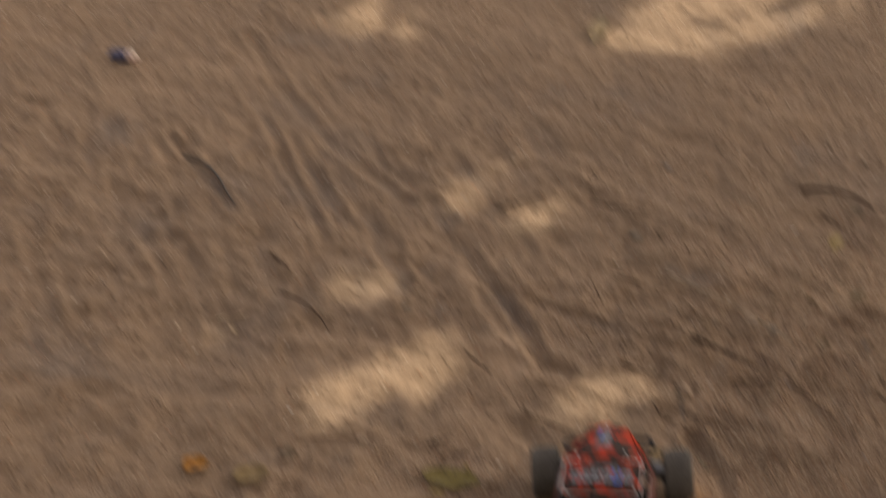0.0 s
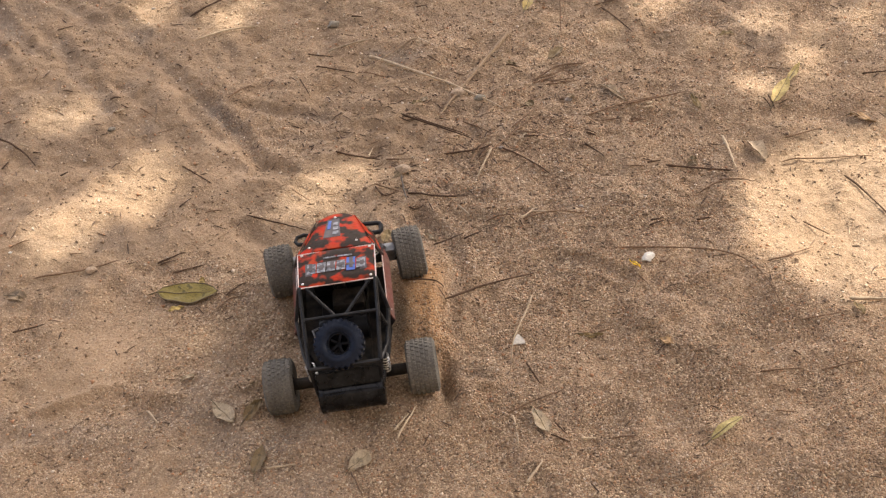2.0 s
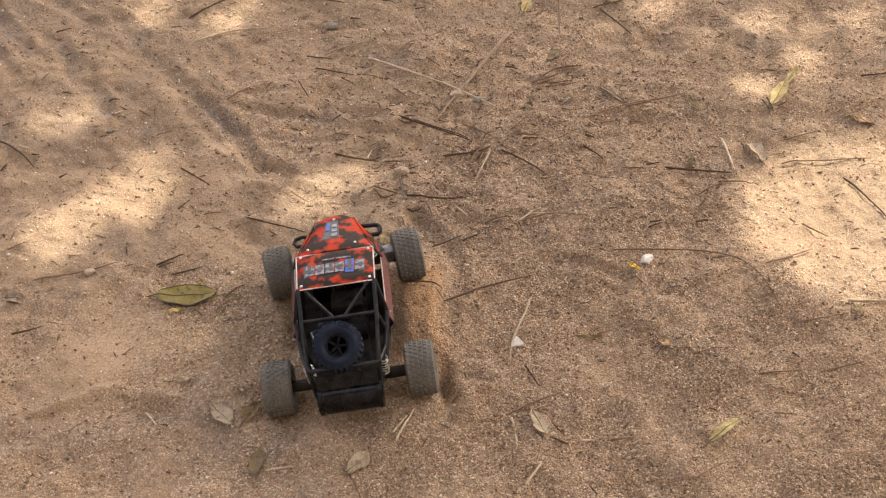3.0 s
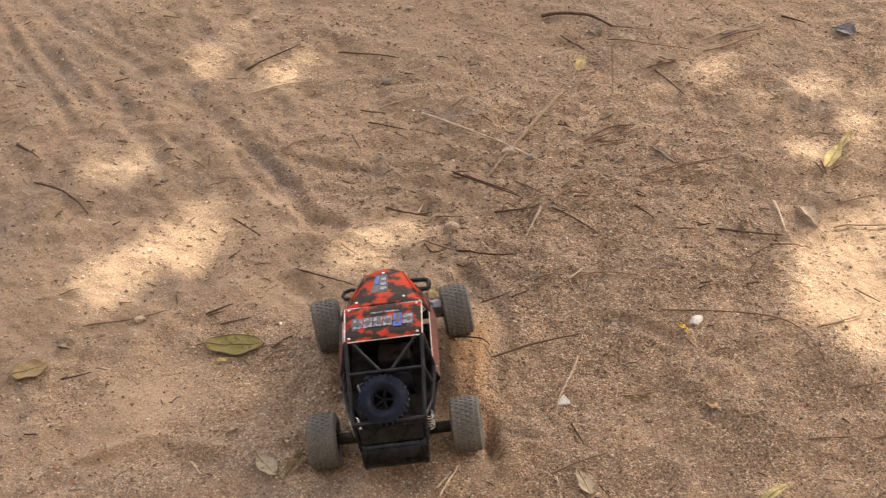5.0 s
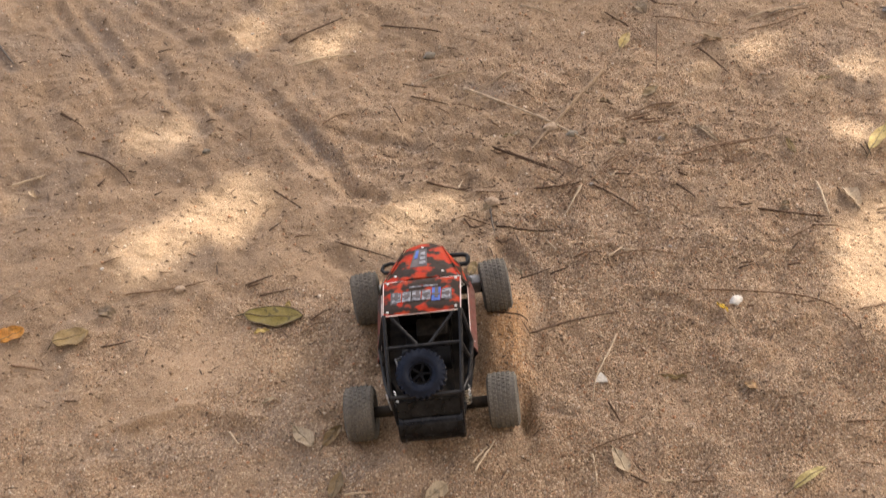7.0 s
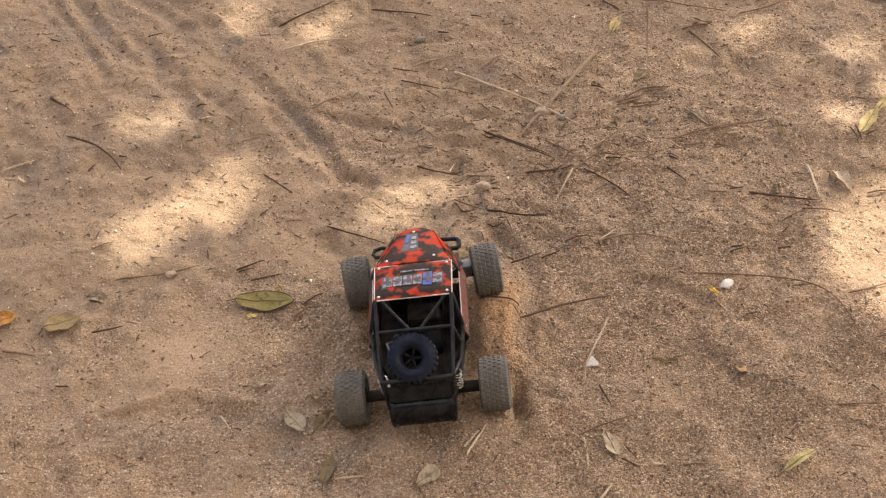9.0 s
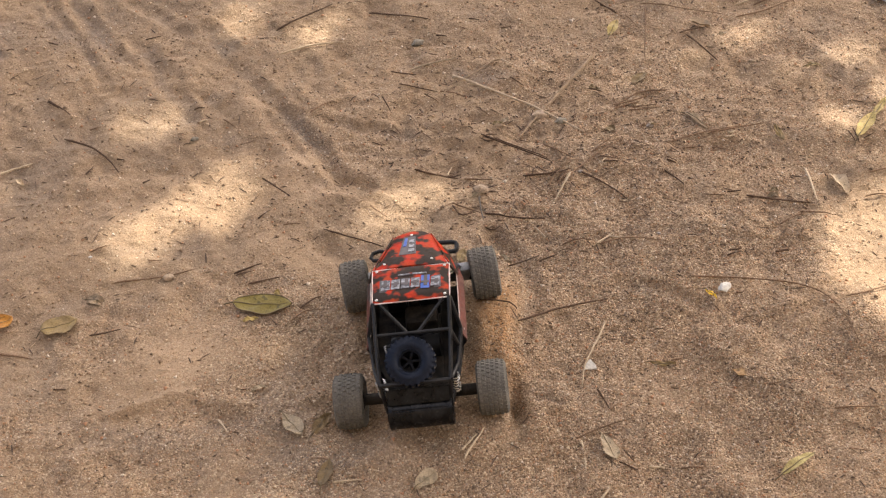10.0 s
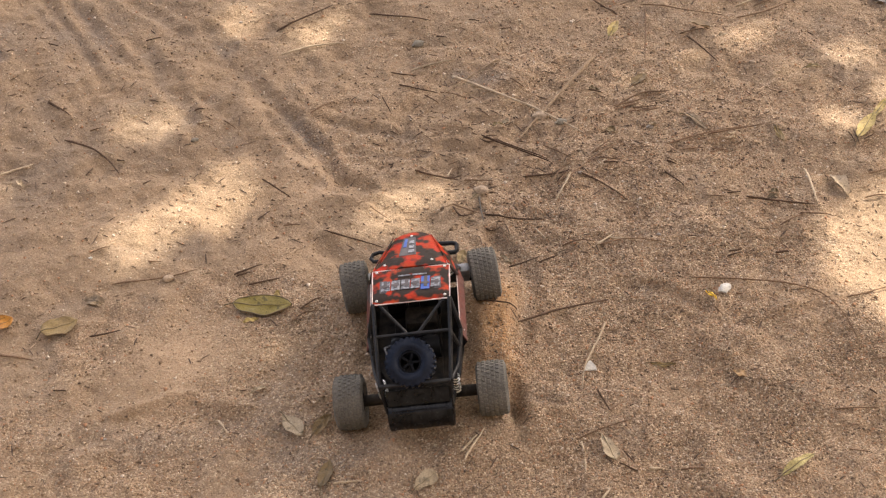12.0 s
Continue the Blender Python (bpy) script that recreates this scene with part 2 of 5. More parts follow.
DECAL_BLUE = material("blue_decal", (0.014, 0.060, 0.30), 0.5, second=(0.024, 0.10, 0.40), scale=120)
DECAL_DARK = material("dark_decal", (0.035, 0.028, 0.028), 0.5, second=(0.07, 0.05, 0.05), scale=90)
FOIL_BLUE = material("blue_foil", (0.035, 0.038, 0.085), 0.4, second=(0.07, 0.065, 0.11), scale=80)
FOIL_PALE = material("pale_foil", (0.66, 0.58, 0.44), 0.4, second=(0.50, 0.30, 0.24), scale=80)


# ---- mesh helpers ----
def finish(bm, name, mat, smooth=True):
    me = bpy.data.meshes.new(name)
    bm.normal_update()
    bm.to_mesh(me)
    bm.free()
    me.materials.append(mat)
    if smooth:
        me.polygons.foreach_set("use_smooth", [True] * len(me.polygons))
        me.set_sharp_from_angle(angle=radians(38))
    return me


def part(name, bm, mat, parent, label="", smooth=True):
    ob = new(name, finish(bm, name, mat, smooth))
    ob.parent = parent
    return tagged(ob, label)


def raw(name, verts, faces, mat, smooth=False):
    me = bpy.data.meshes.new(name)
    me.from_pydata(verts, [], faces)
    me.materials.append(mat)
    if smooth:
        me.polygons.foreach_set("use_smooth", [True] * len(me.polygons))
    me.update()
    return me


def ring_tube(bm, pts, radii, sides=8, closed=False, squash=1.0):
    """A tube through pts, with a radius for each point, capped unless closed."""
    pts = [Vector(p) for p in pts]
    n = len(pts)
    rings = []
    for i, p in enumerate(pts):
        a = pts[(i - 1) % n] if closed or i else p
        b = pts[(i + 1) % n] if closed or i < n - 1 else p
        way = (b - a).normalized()
        side = way.cross(Vector((0, 0, 1)))
        if side.length < 0.05:
            side = way.cross(Vector((0, 1, 0)))
        side.normalize()
        up = side.cross(way)
        r = radii[i] if isinstance(radii, (list, tuple)) else radii
        rings.append([bm.verts.new(p + r * (math.cos(2 * math.pi * k / sides) * side + squash * math.sin(2 * math.pi * k / sides) * up)) for k in range(sides)])
    for i in range(n if closed else n - 1):
        one, two = rings[i], rings[(i + 1) % n]
        for k in range(sides):
            bm.faces.new((one[k], one[(k + 1) % sides], two[(k + 1) % sides], two[k]))
    if not closed:
        bm.faces.new(list(reversed(rings[0])))
        bm.faces.new(rings[-1])
    return bm


def box(bm, centre, size, turn=None, bevel=0.0):
    """A box with rounded edges."""
    made = bmesh.ops.create_cube(bm, size=1.0)["verts"]
    if bevel:
        bmesh.ops.scale(bm, vec=size, verts=made)
        edges = list({e for v in made for e in v.link_edges})
        done = bmesh.ops.bevel(bm, geom=edges, offset=bevel, segments=2, affect="EDGES", profile=0.6)
        made = list({v for f in done["faces"] for v in f.verts} | {v for v in made if v.is_valid})
    else:
        bmesh.ops.scale(bm, vec=size, verts=made)
    if turn is not None:
        bmesh.ops.rotate(bm, matrix=turn, verts=made)
    bmesh.ops.translate(bm, vec=centre, verts=made)
    return bm


def lathe(bm, profile, sides=40, axis="X"):
    """A body of revolution from (along, radius) pairs round the x axis."""
    rings = [[bm.verts.new((a, r * math.cos(2 * math.pi * k / sides), r * math.sin(2 * math.pi * k / sides))) for k in range(sides)] for a, r in profile]
    for one, two in zip(rings, rings[1:]):
        for k in range(sides):
            bm.faces.new((one[k], two[k], two[(k + 1) % sides], one[(k + 1) % sides]))
    return rings


def plate(bm, outline, thick):
    """A closed panel: the outline's points in order, thickened along its normal."""
    top = [bm.verts.new(p) for p in outline]
    f = bm.faces.new(top)
    f.normal_update()
    low = [bm.verts.new(Vector(p) - f.normal * thick) for p in outline]
    bm.faces.new(list(reversed(low)))
    for i in range(len(top)):
        j = (i + 1) % len(top)
        bm.faces.new((top[j], top[i], low[i], low[j]))
    return bm


# ---- ground: one sheet of trodden sand, finer where the car drives ----
def lattice(x, y, size, seed):
    """Smooth value noise in -1..1 at that size in metres."""
    x, y = np.asarray(x, float) / size + 91.7 * seed, np.asarray(y, float) / size - 37.3 * seed
    i, j = np.floor(x).astype(np.int64), np.floor(y).astype(np.int64)
    u, v = x - i, y - j
    u, v = u * u * (3 - 2 * u), v * v * (3 - 2 * v)

    def corner(a, b):
        h = (a * 374761393 + b * 668265263 + seed * 974711) & 0x7FFFFFFF
        h = ((h ^ (h >> 13)) * 1274126177) & 0x7FFFFFFF
        return ((h ^ (h >> 16)) & 0xFFFF) / 32767.5 - 1
    return (corner(i, j) * (1 - u) + corner(i + 1, j) * u) * (1 - v) + (corner(i, j + 1) * (1 - u) + corner(i + 1, j + 1) * u) * v


RUTS = [  # tyre tracks: way, half width, depth, moist darkening with shade painted into the trench
    ([(-0.330, 0.690), (-0.286, 0.608), (-0.238, 0.534), (-0.212, 0.502)], 0.0125, 0.0065, 0.38),
    ([(-0.200, 0.486), (-0.176, 0.450), (-0.152, 0.415), (-0.133, 0.374), (-0.113, 0.346), (-0.080, 0.332)], 0.0110, 0.0080, 0.60),
    # trench by the heap: its dark tone also paints the heap's shadow
    ([(0.081, 0.236), (0.098, 0.214), (0.117, 0.172), (0.123, 0.133), (0.117, 0.095), (0.108, 0.066), (0.103, 0.030)], 0.0110, 0.010, 0.85),
    ([(0.140, 0.220), (0.210, 0.228), (0.295, 0.231), (0.378, 0.226), (0.448, 0.228), (0.502, 0.217)], 0.0050, 0.004, 0.45),
    ([(0.085, 0.292), (0.130, 0.272), (0.190, 0.248), (0.270, 0.240), (0.360, 0.236)], 0.006, 0.003, 0.25),
    ([(-0.640, 0.870), (-0.611, 0.817), (-0.555, 0.719), (-0.521, 0.660), (-0.494, 0.619), (-0.458, 0.539)], 0.0085, 0.0035, 0.22),
    ([(-0.590, 0.840), (-0.563, 0.796), (-0.530, 0.748), (-0.498, 0.699), (-0.442, 0.618), (-0.419, 0.591)], 0.0085, 0.0035, 0.22),
    ([(-0.475, 0.860), (-0.455, 0.825), (-0.422, 0.769)], 0.009, 0.005, 0.25),
    ([(-0.413, 0.639), (-0.397, 0.596), (-0.374, 0.542), (-0.344, 0.510), (-0.327, 0.469)], 0.010, 0.004, 0.36),
    ([(-0.141, 0.464), (-0.093, 0.443), (-0.034, 0.438)], 0.010, 0.005, 0.34),
    ([(-0.110, 0.402), (-0.060, 0.394), (-0.010, 0.396)], 0.007, 0.004, 0.30),
    ([(0.228, 0.143), (0.272, 0.136), (0.298, 0.122), (0.325, 0.106)], 0.008, 0.005, 0.25),
    ([(0.340, 0.084), (0.377, 0.072), (0.411, 0.083), (0.461, 0.106)], 0.007, 0.003, 0.0),
    ([(-0.141, 0.235), (-0.082, 0.183), (-0.040, 0.173)], 0.012, 0.005, 0.12),
    ([(-0.783, 0.803), (-0.697, 0.715), (-0.621, 0.617)], 0.010, 0.006, 0.5),
    ([(-0.75, 1.15), (-0.62, 0.95), (-0.50, 0.80), (-0.36, 0.68)], 0.011, 0.004, 0.2),
    ([(0.090, -0.018), (0.111, -0.032), (0.145, -0.043)], 0.008, 0.004, 0.15),
]
RIDGES = [  # sand pushed up beside tracks: way, half width, height, paleness with painted lit crests
    ([(-0.251, 0.502), (-0.222, 0.450), (-0.188, 0.401), (-0.164, 0.360), (-0.149, 0.324)], 0.016, 0.004, 0.55),
    # the next two are painted pale as lit ridge lines
    ([(-0.149, 0.326), (-0.126, 0.312), (-0.103, 0.310), (-0.076, 0.297)], 0.0045, 0.005, 0.45),
    ([(-0.118, 0.361), (-0.108, 0.351), (-0.077, 0.332), (-0.065, 0.319), (-0.045, 0.301)], 0.0045, 0.005, 0.45),
    ([(-0.346, -0.059), (-0.316, -0.047), (-0.287, -0.031), (-0.263, -0.027), (-0.223, -0.044), (-0.197, -0.048)], 0.008, 0.008, 0.15),
    ([(-0.585, 0.800), (-0.530, 0.700), (-0.470, 0.610)], 0.008, 0.004, 0.30),
    ([(-0.520, 0.760), (-0.450, 0.650), (-0.385, 0.535)], 0.010, 0.004, 0.30),
    ([(0.088, -0.034), (0.115, -0.050), (0.150, -0.056)], 0.007, 0.004, 0.3),
]
CAR = pose(-0.0014, -0.0521, -0.0008, 3.2, -6.2, 1.9)
WHEEL_X, BASE, WHEEL_R = 0.078, 0.170, 0.0305


def wheel_place(side, y):
    """The left front wheel is steered in under the body."""
    return Vector((-0.0725 if side < 0 and y else side * WHEEL_X, y, 0))


SPOTS = [CAR @ wheel_place(sx, y) for y in (0, BASE) for sx in (-1, 1)]


DAMP = [(0.379, 0.104, 0.030, 0.014), (0.306, 0.109, 0.024, 0.012), (0.365, 0.265, 0.014, 0.010), (0.179, 0.273, 0.030, 0.016),
        (0.328, -0.101, 0.030, 0.016), (0.072, 0.560, 0.030, 0.018), (0.045, 0.575, 0.018, 0.010), (-0.296, 0.520, 0.026, 0.018), (-0.272, 0.430, 0.028, 0.020),
        (-0.297, 0.649, 0.024, 0.018), (-0.366, 0.381, 0.024, 0.022), (-0.190, 0.160, 0.040, 0.020), (-0.180, -0.075, 0.045, 0.020),
        (0.075, 0.559, 0.022, 0.018), (0.035, 0.581, 0.020, 0.016), (0.354, 0.466, 0.018, 0.012), (0.300, 0.290, 0.060, 0.014), (0.160, 0.065, 0.030, 0.012), (-0.090, -0.125, 0.060, 0.030), (-0.300, -0.100, 0.080, 0.028)]  # darker places


def along(x, y, way):
    """The distance from a broken line, or 9 where it is far."""
    x, y = np.asarray(x, float), np.asarray(y, float)
    xs, ys = [q[0] for q in way], [q[1] for q in way]
    close = (x > min(xs) - 0.09) & (x < max(xs) + 0.09) & (y > min(ys) - 0.09) & (y < max(ys) + 0.09)
    best = np.full(x.shape, 9.0)
    if not close.any():
        return best
    best[close] = reach_of(x[close], y[close], way)
    return best


def reach_of(x, y, way):
    best = np.full(x.shape, 9.0)
    for (ax, ay), (bx, by) in zip(way, way[1:]):
        dx, dy = bx - ax, by - ay
        t = np.clip(((x - ax) * dx + (y - ay) * dy) / (dx * dx + dy * dy), 0, 1)
        best = np.minimum(best, np.hypot(x - ax - t * dx, y - ay - t * dy))
    return best


def rolled(x, y):
    """Where the car has come and gone, 0 to 1: the sand is combed along its way."""
    return 1 / (1 + np.exp((x + 0.14 - 0.25 * (y - 0.4)) / 0.05)) / (1 + np.exp(-(y - 0.30) / 0.06)) * (1 - 0.6 / (1 + np.exp(-(y - 0.90) / 0.06)))


def height(x, y):
    x, y = np.asarray(x, float), np.asarray(y, float)
    wild = 1 - 0.6 * np.exp(-((x + 0.263) ** 2 / 0.006 + (y - 0.025) ** 2 / 0.005))
    wild = wild * (1 - 0.45 / (1 + np.exp(-(y - 0.84) / 0.07)))  # smoother where nothing has driven
    h = 0.0035 * lattice(x, y, 0.16, 1) + 0.0044 * lattice(x, y, 0.075, 2) * wild + 0.0044 * lattice(x, y, 0.031, 3) * wild + 0.0032 * lattice(x, y, 0.014, 4) * wild * (0.65 + 0.35 * lattice(x, y, 0.16, 5)) + 0.0016 * np.maximum(lattice(x, y, 0.0075, 16), -0.2) * wild
    h = h + 0.0034 * lattice(x * 0.30 + y * 0.1, y + 0.12 * x, 0.015, 18) * np.exp(-(((x - 0.16) / 0.30) ** 4 + ((y - 0.44) / 0.20) ** 4))
    h = h + 0.0030 * lattice(0.20 * (0.55 * x - 0.83 * y), 0.83 * x + 0.55 * y, 0.016, 22) * rolled(x, y)
    wobble = 0.004 * lattice(x, y, 0.05, 7) + 0.002 * lattice(x, y, 0.015, 23)
    for way, wide, deep, damp_shade in RUTS:
        d = (along(x, y, way) + wobble) / wide
        deep = deep * (0.9 + 0.35 * lattice(x, y, 0.045, 6))
        h = h - deep * np.exp(-d ** 2) + 0.4 * deep * np.exp(-((d - 1.7) / 0.6) ** 2)
    for way, wide, tall, pale in RIDGES:
        h = h + tall * (0.8 + 0.4 * lattice(x, y, 0.03, 24)) * np.exp(-((along(x, y, way) + 0.5 * wobble) / wide) ** 2)
    for p in SPOTS:  # sand heaped under and dug out round the wheels
        d = np.hypot((x - p.x) / 0.040, (y - p.y) / 0.052)
        h = h * (1 - np.exp(-d ** 4)) + (p.z + 0.004) * np.exp(-d ** 2)
        ring = np.hypot((x - p.x) / 0.030, (y - p.y + 0.030) / 0.030)
        h = h + 0.005 * np.exp(-((ring - 1.5) / 0.5) ** 2) * (y < p.y)
    h = h + 0.017 * np.exp(-(((x - 0.080) / 0.028) ** 4 + ((y - 0.050) / 0.050) ** 4))
    h = h - 0.030 * np.exp(-(((x - 0.0985) / 0.0085) ** 2 + ((y + 0.044) / 0.026) ** 2))
    h = h - 0.014 * np.exp(-(((x + 0.062) / 0.016) ** 4 + ((y - 0.055) / 0.030) ** 4))
    h = h - 0.006 * np.exp(-(((x + 0.27) / 0.07) ** 2 + ((y + 0.062) / 0.014) ** 2))
    return h


def soil(x, y):
    """Above 0: pale loose dust, painted lit crests; below 0: dark moist sand, painted trench shade."""
    s = 0.9 * np.exp(-(((x + 0.263) / 0.075) ** 2 + ((y - 0.025) / 0.055) ** 2))
    s = s + 0.5 * np.exp(-(((x - 0.082) / 0.026) ** 4 + ((y - 0.055) / 0.065) ** 4))
    s = s + 0.6 * np.exp(-(((x + 0.155) / 0.05) ** 2 + ((y - 0.345) / 0.05) ** 2))
    s = s + 0.5 * np.exp(-(((x + 0.16) / 0.09) ** 2 + ((y - 0.19) / 0.05) ** 2))
    for way, wide, tall, pale in RIDGES:
        s = s + pale * np.exp(-((along(x, y, way) + 0.006 * lattice(x, y, 0.03, 25)) / wide / 1.2) ** 2)
    # combed crests paler, grooves darker
    s = s + 0.16 * lattice(0.20 * (0.55 * x - 0.83 * y), 0.83 * x + 0.55 * y, 0.016, 22) * rolled(x, y)
    for px, py, a, b in DAMP:
        s = s - 0.33 * np.exp(-(((x - px + 0.01 * lattice(x, y, 0.02, 17)) / a) ** 2 + ((y - py) / b) ** 2))
    for way, wide, deep, damp_shade in RUTS:
        s = s - damp_shade * (1.0 + 0.3 * lattice(x, y, 0.04, 6)) * np.exp(-((along(x, y, way) + 0.006 * lattice(x, y, 0.03, 8)) / wide / 1.1) ** 2)
    return s + 0.35 * lattice(x, y, 0.12, 9) * (lattice(x, y, 0.4, 10) > -0.2) + 0.25 * np.minimum(lattice(x, y, 0.05, 11), 0)


def fresh(x, y):
    """Share of orange sand thrown up from below by the spinning wheels."""
    heap = np.exp(-(((x - 0.080 + 0.01 * lattice(x, y, 0.03, 31)) / 0.030) ** 4 + ((y - 0.060) / 0.085) ** 4))
    return np.clip(heap * (0.75 + 0.3 * lattice(x, y, 0.025, 32)), 0, 0.9)


def coarse(x, y):
    """How gravelly the sand is, 0 to 1: fine dust where the tracks come from, coarse grains elsewhere."""
    c = 0.62 + 0.38 * np.tanh(3.2 * (x + 0.12 - 0.35 * (y - 0.1)) + 0.9 * lattice(x, y, 0.2, 14))
    c = np.maximum(c, 0.55 * np.exp(-np.maximum(y + 0.02, 0) / 0.10))
    c = c * (1 - 0.40 * rolled(x, y))
    c = c * (1 - 0.34 / (1 + np.exp(-(y - 0.34) / 0.06)))
    c = c * (1 - 0.75 * np.exp(-(((x - 0.62) / 0.13) ** 4 + ((y - 0.22) / 0.17) ** 4)))
    return np.clip(c * (0.80 + 0.28 * lattice(x, y, 0.06, 15)) - np.maximum(soil(x, y), 0) * 0.45 + 0.35 * np.exp(-(((x - 0.085) / 0.026) ** 2 + ((y - 0.05) / 0.07) ** 2)), 0.22, 1)


def spread(lo, hi, step):
    """Even steps from lo to hi, then ever longer ones out to 400 m on both sides."""
    inner = np.arange(lo, hi + step / 2, step)
    out, s = [0.0], step
    while out[-1] < 400:
        s *= 1.25
        out.append(out[-1] + s)
    out = np.array(out[1:])
    return np.concatenate([inner[0] - out[::-1], inner, inner[-1] + out])


gx, gy = spread(-1.35, 0.92, 0.0033), spread(-0.32, 1.60, 0.0033)
GX, GY = np.meshgrid(gx, gy)
near = np.exp(-(np.maximum(np.abs(GX) - 6, 0) + np.maximum(np.abs(GY) - 6, 0)))
GZ = height(GX, GY) * near
nx, ny = len(gx), len(gy)
idx = np.arange(nx * ny).reshape(ny, nx)
quads = np.stack([idx[:-1, :-1], idx[:-1, 1:], idx[1:, 1:], idx[1:, :-1]], -1).reshape(-1, 4)
me = bpy.data.meshes.new("ground")
me.vertices.add(nx * ny)
me.vertices.foreach_set("co", np.stack([GX, GY, GZ], -1).astype(np.float32).ravel())
me.loops.add(quads.size)
me.loops.foreach_set("vertex_index", quads.astype(np.int32).ravel())
me.polygons.add(len(quads))
me.polygons.foreach_set("loop_start", np.arange(0, quads.size, 4, dtype=np.int32))
me.polygons.foreach_set("use_smooth", np.ones(len(quads), bool))
layer = me.attributes.new("soil", "FLOAT", "POINT")
layer.data.foreach_set("value", soil(GX, GY).astype(np.float32).ravel())
layer = me.attributes.new("coarse", "FLOAT", "POINT")
layer.data.foreach_set("value", coarse(GX, GY).astype(np.float32).ravel())
layer = me.attributes.new("fresh", "FLOAT", "POINT")
layer.data.foreach_set("value", fresh(GX, GY).astype(np.float32).ravel())
me.update()
me.validate()
me.materials.append(SAND)
tagged(new("ground", me), "dry trodden brown sand with tyre tracks", "ground", kind="structure")


# ---- added unseen wall that blocks the low sky behind the camera ----
bm = bmesh.new()
box(bm, (0, -3.2, 2.2), (16, 0.25, 4.6), None, 0.02)
tagged(new("wall_south", finish(bm, "wall_south", material("sky_blocker_brown", (0.16, 0.13, 0.095), 0.9, second=(0.10, 0.085, 0.06), scale=3, grain=0.2, grain_scale=60))),
       "added plain brown wall, out of view, blocking low sky", "wall", kind="structure")


# ---- the tree that shades the ground ----
GAPS = [  # openings in the crown, where they let the sun onto the ground: centre, half length, half width, direction, share of leaves left
    (-0.318, 0.262, 0.130, 0.050, 46, 0.0), (-0.383, 0.468, 0.066, 0.040, 32, 0.10), (-0.293, 0.715, 0.044, 0.044, 50, 0.05), (-0.180, 0.674, 0.048, 0.034, 23, 0.04),
    (-0.050, 0.288, 0.078, 0.042, 28, 0.09), (0.606, 0.210, 0.102, 0.168, -22, 0.0), (-0.540, 0.275, 0.055, 0.045, 58, 0.28), (0.500, 0.615, 0.165, 0.070, 5, 0.19), (0.580, 0.500, 0.060, 0.080, 0, 0.29),
    (0.060, 1.365, 0.260, 0.110, 28, 0.02), (-0.550, 1.256, 0.090, 0.060, 20, 0.05), (-0.178, -0.171, 0.050, 0.026, 24, 0.32), (-0.256, 0.851, 0.080, 0.036, 27, 0.4),
    (0.610, 0.430, 0.060, 0.070, 20, 0.26), (-0.263, 0.025, 0.080, 0.050, 10, 0.42), (0.70, 0.60, 0.09, 0.06, 20, 0.18), (0.220, 0.540, 0.200, 0.110, 10, 0.40),
]

chance = random.Random(9)


def in_gap(x, y, pad):
    """Whether a leaf whose shade falls there is missing: the openings thin out towards their rims."""
    gone = 0.0
    for cx, cy, a, b, turn, left in GAPS:
        c, s = math.cos(radians(turn)), math.sin(radians(turn))
        u, v = (x - cx) * c + (y - cy) * s, (y - cy) * c - (x - cx) * s
        q = math.sqrt((u / (a + pad)) ** 2 + (v / (b + pad)) ** 2)
        f = min(max((1.30 - q) / 0.42, 0.0), 1.0)
        gone = max(gone, (1 - left) * f * f * (3 - 2 * f))
    return chance.random() < gone


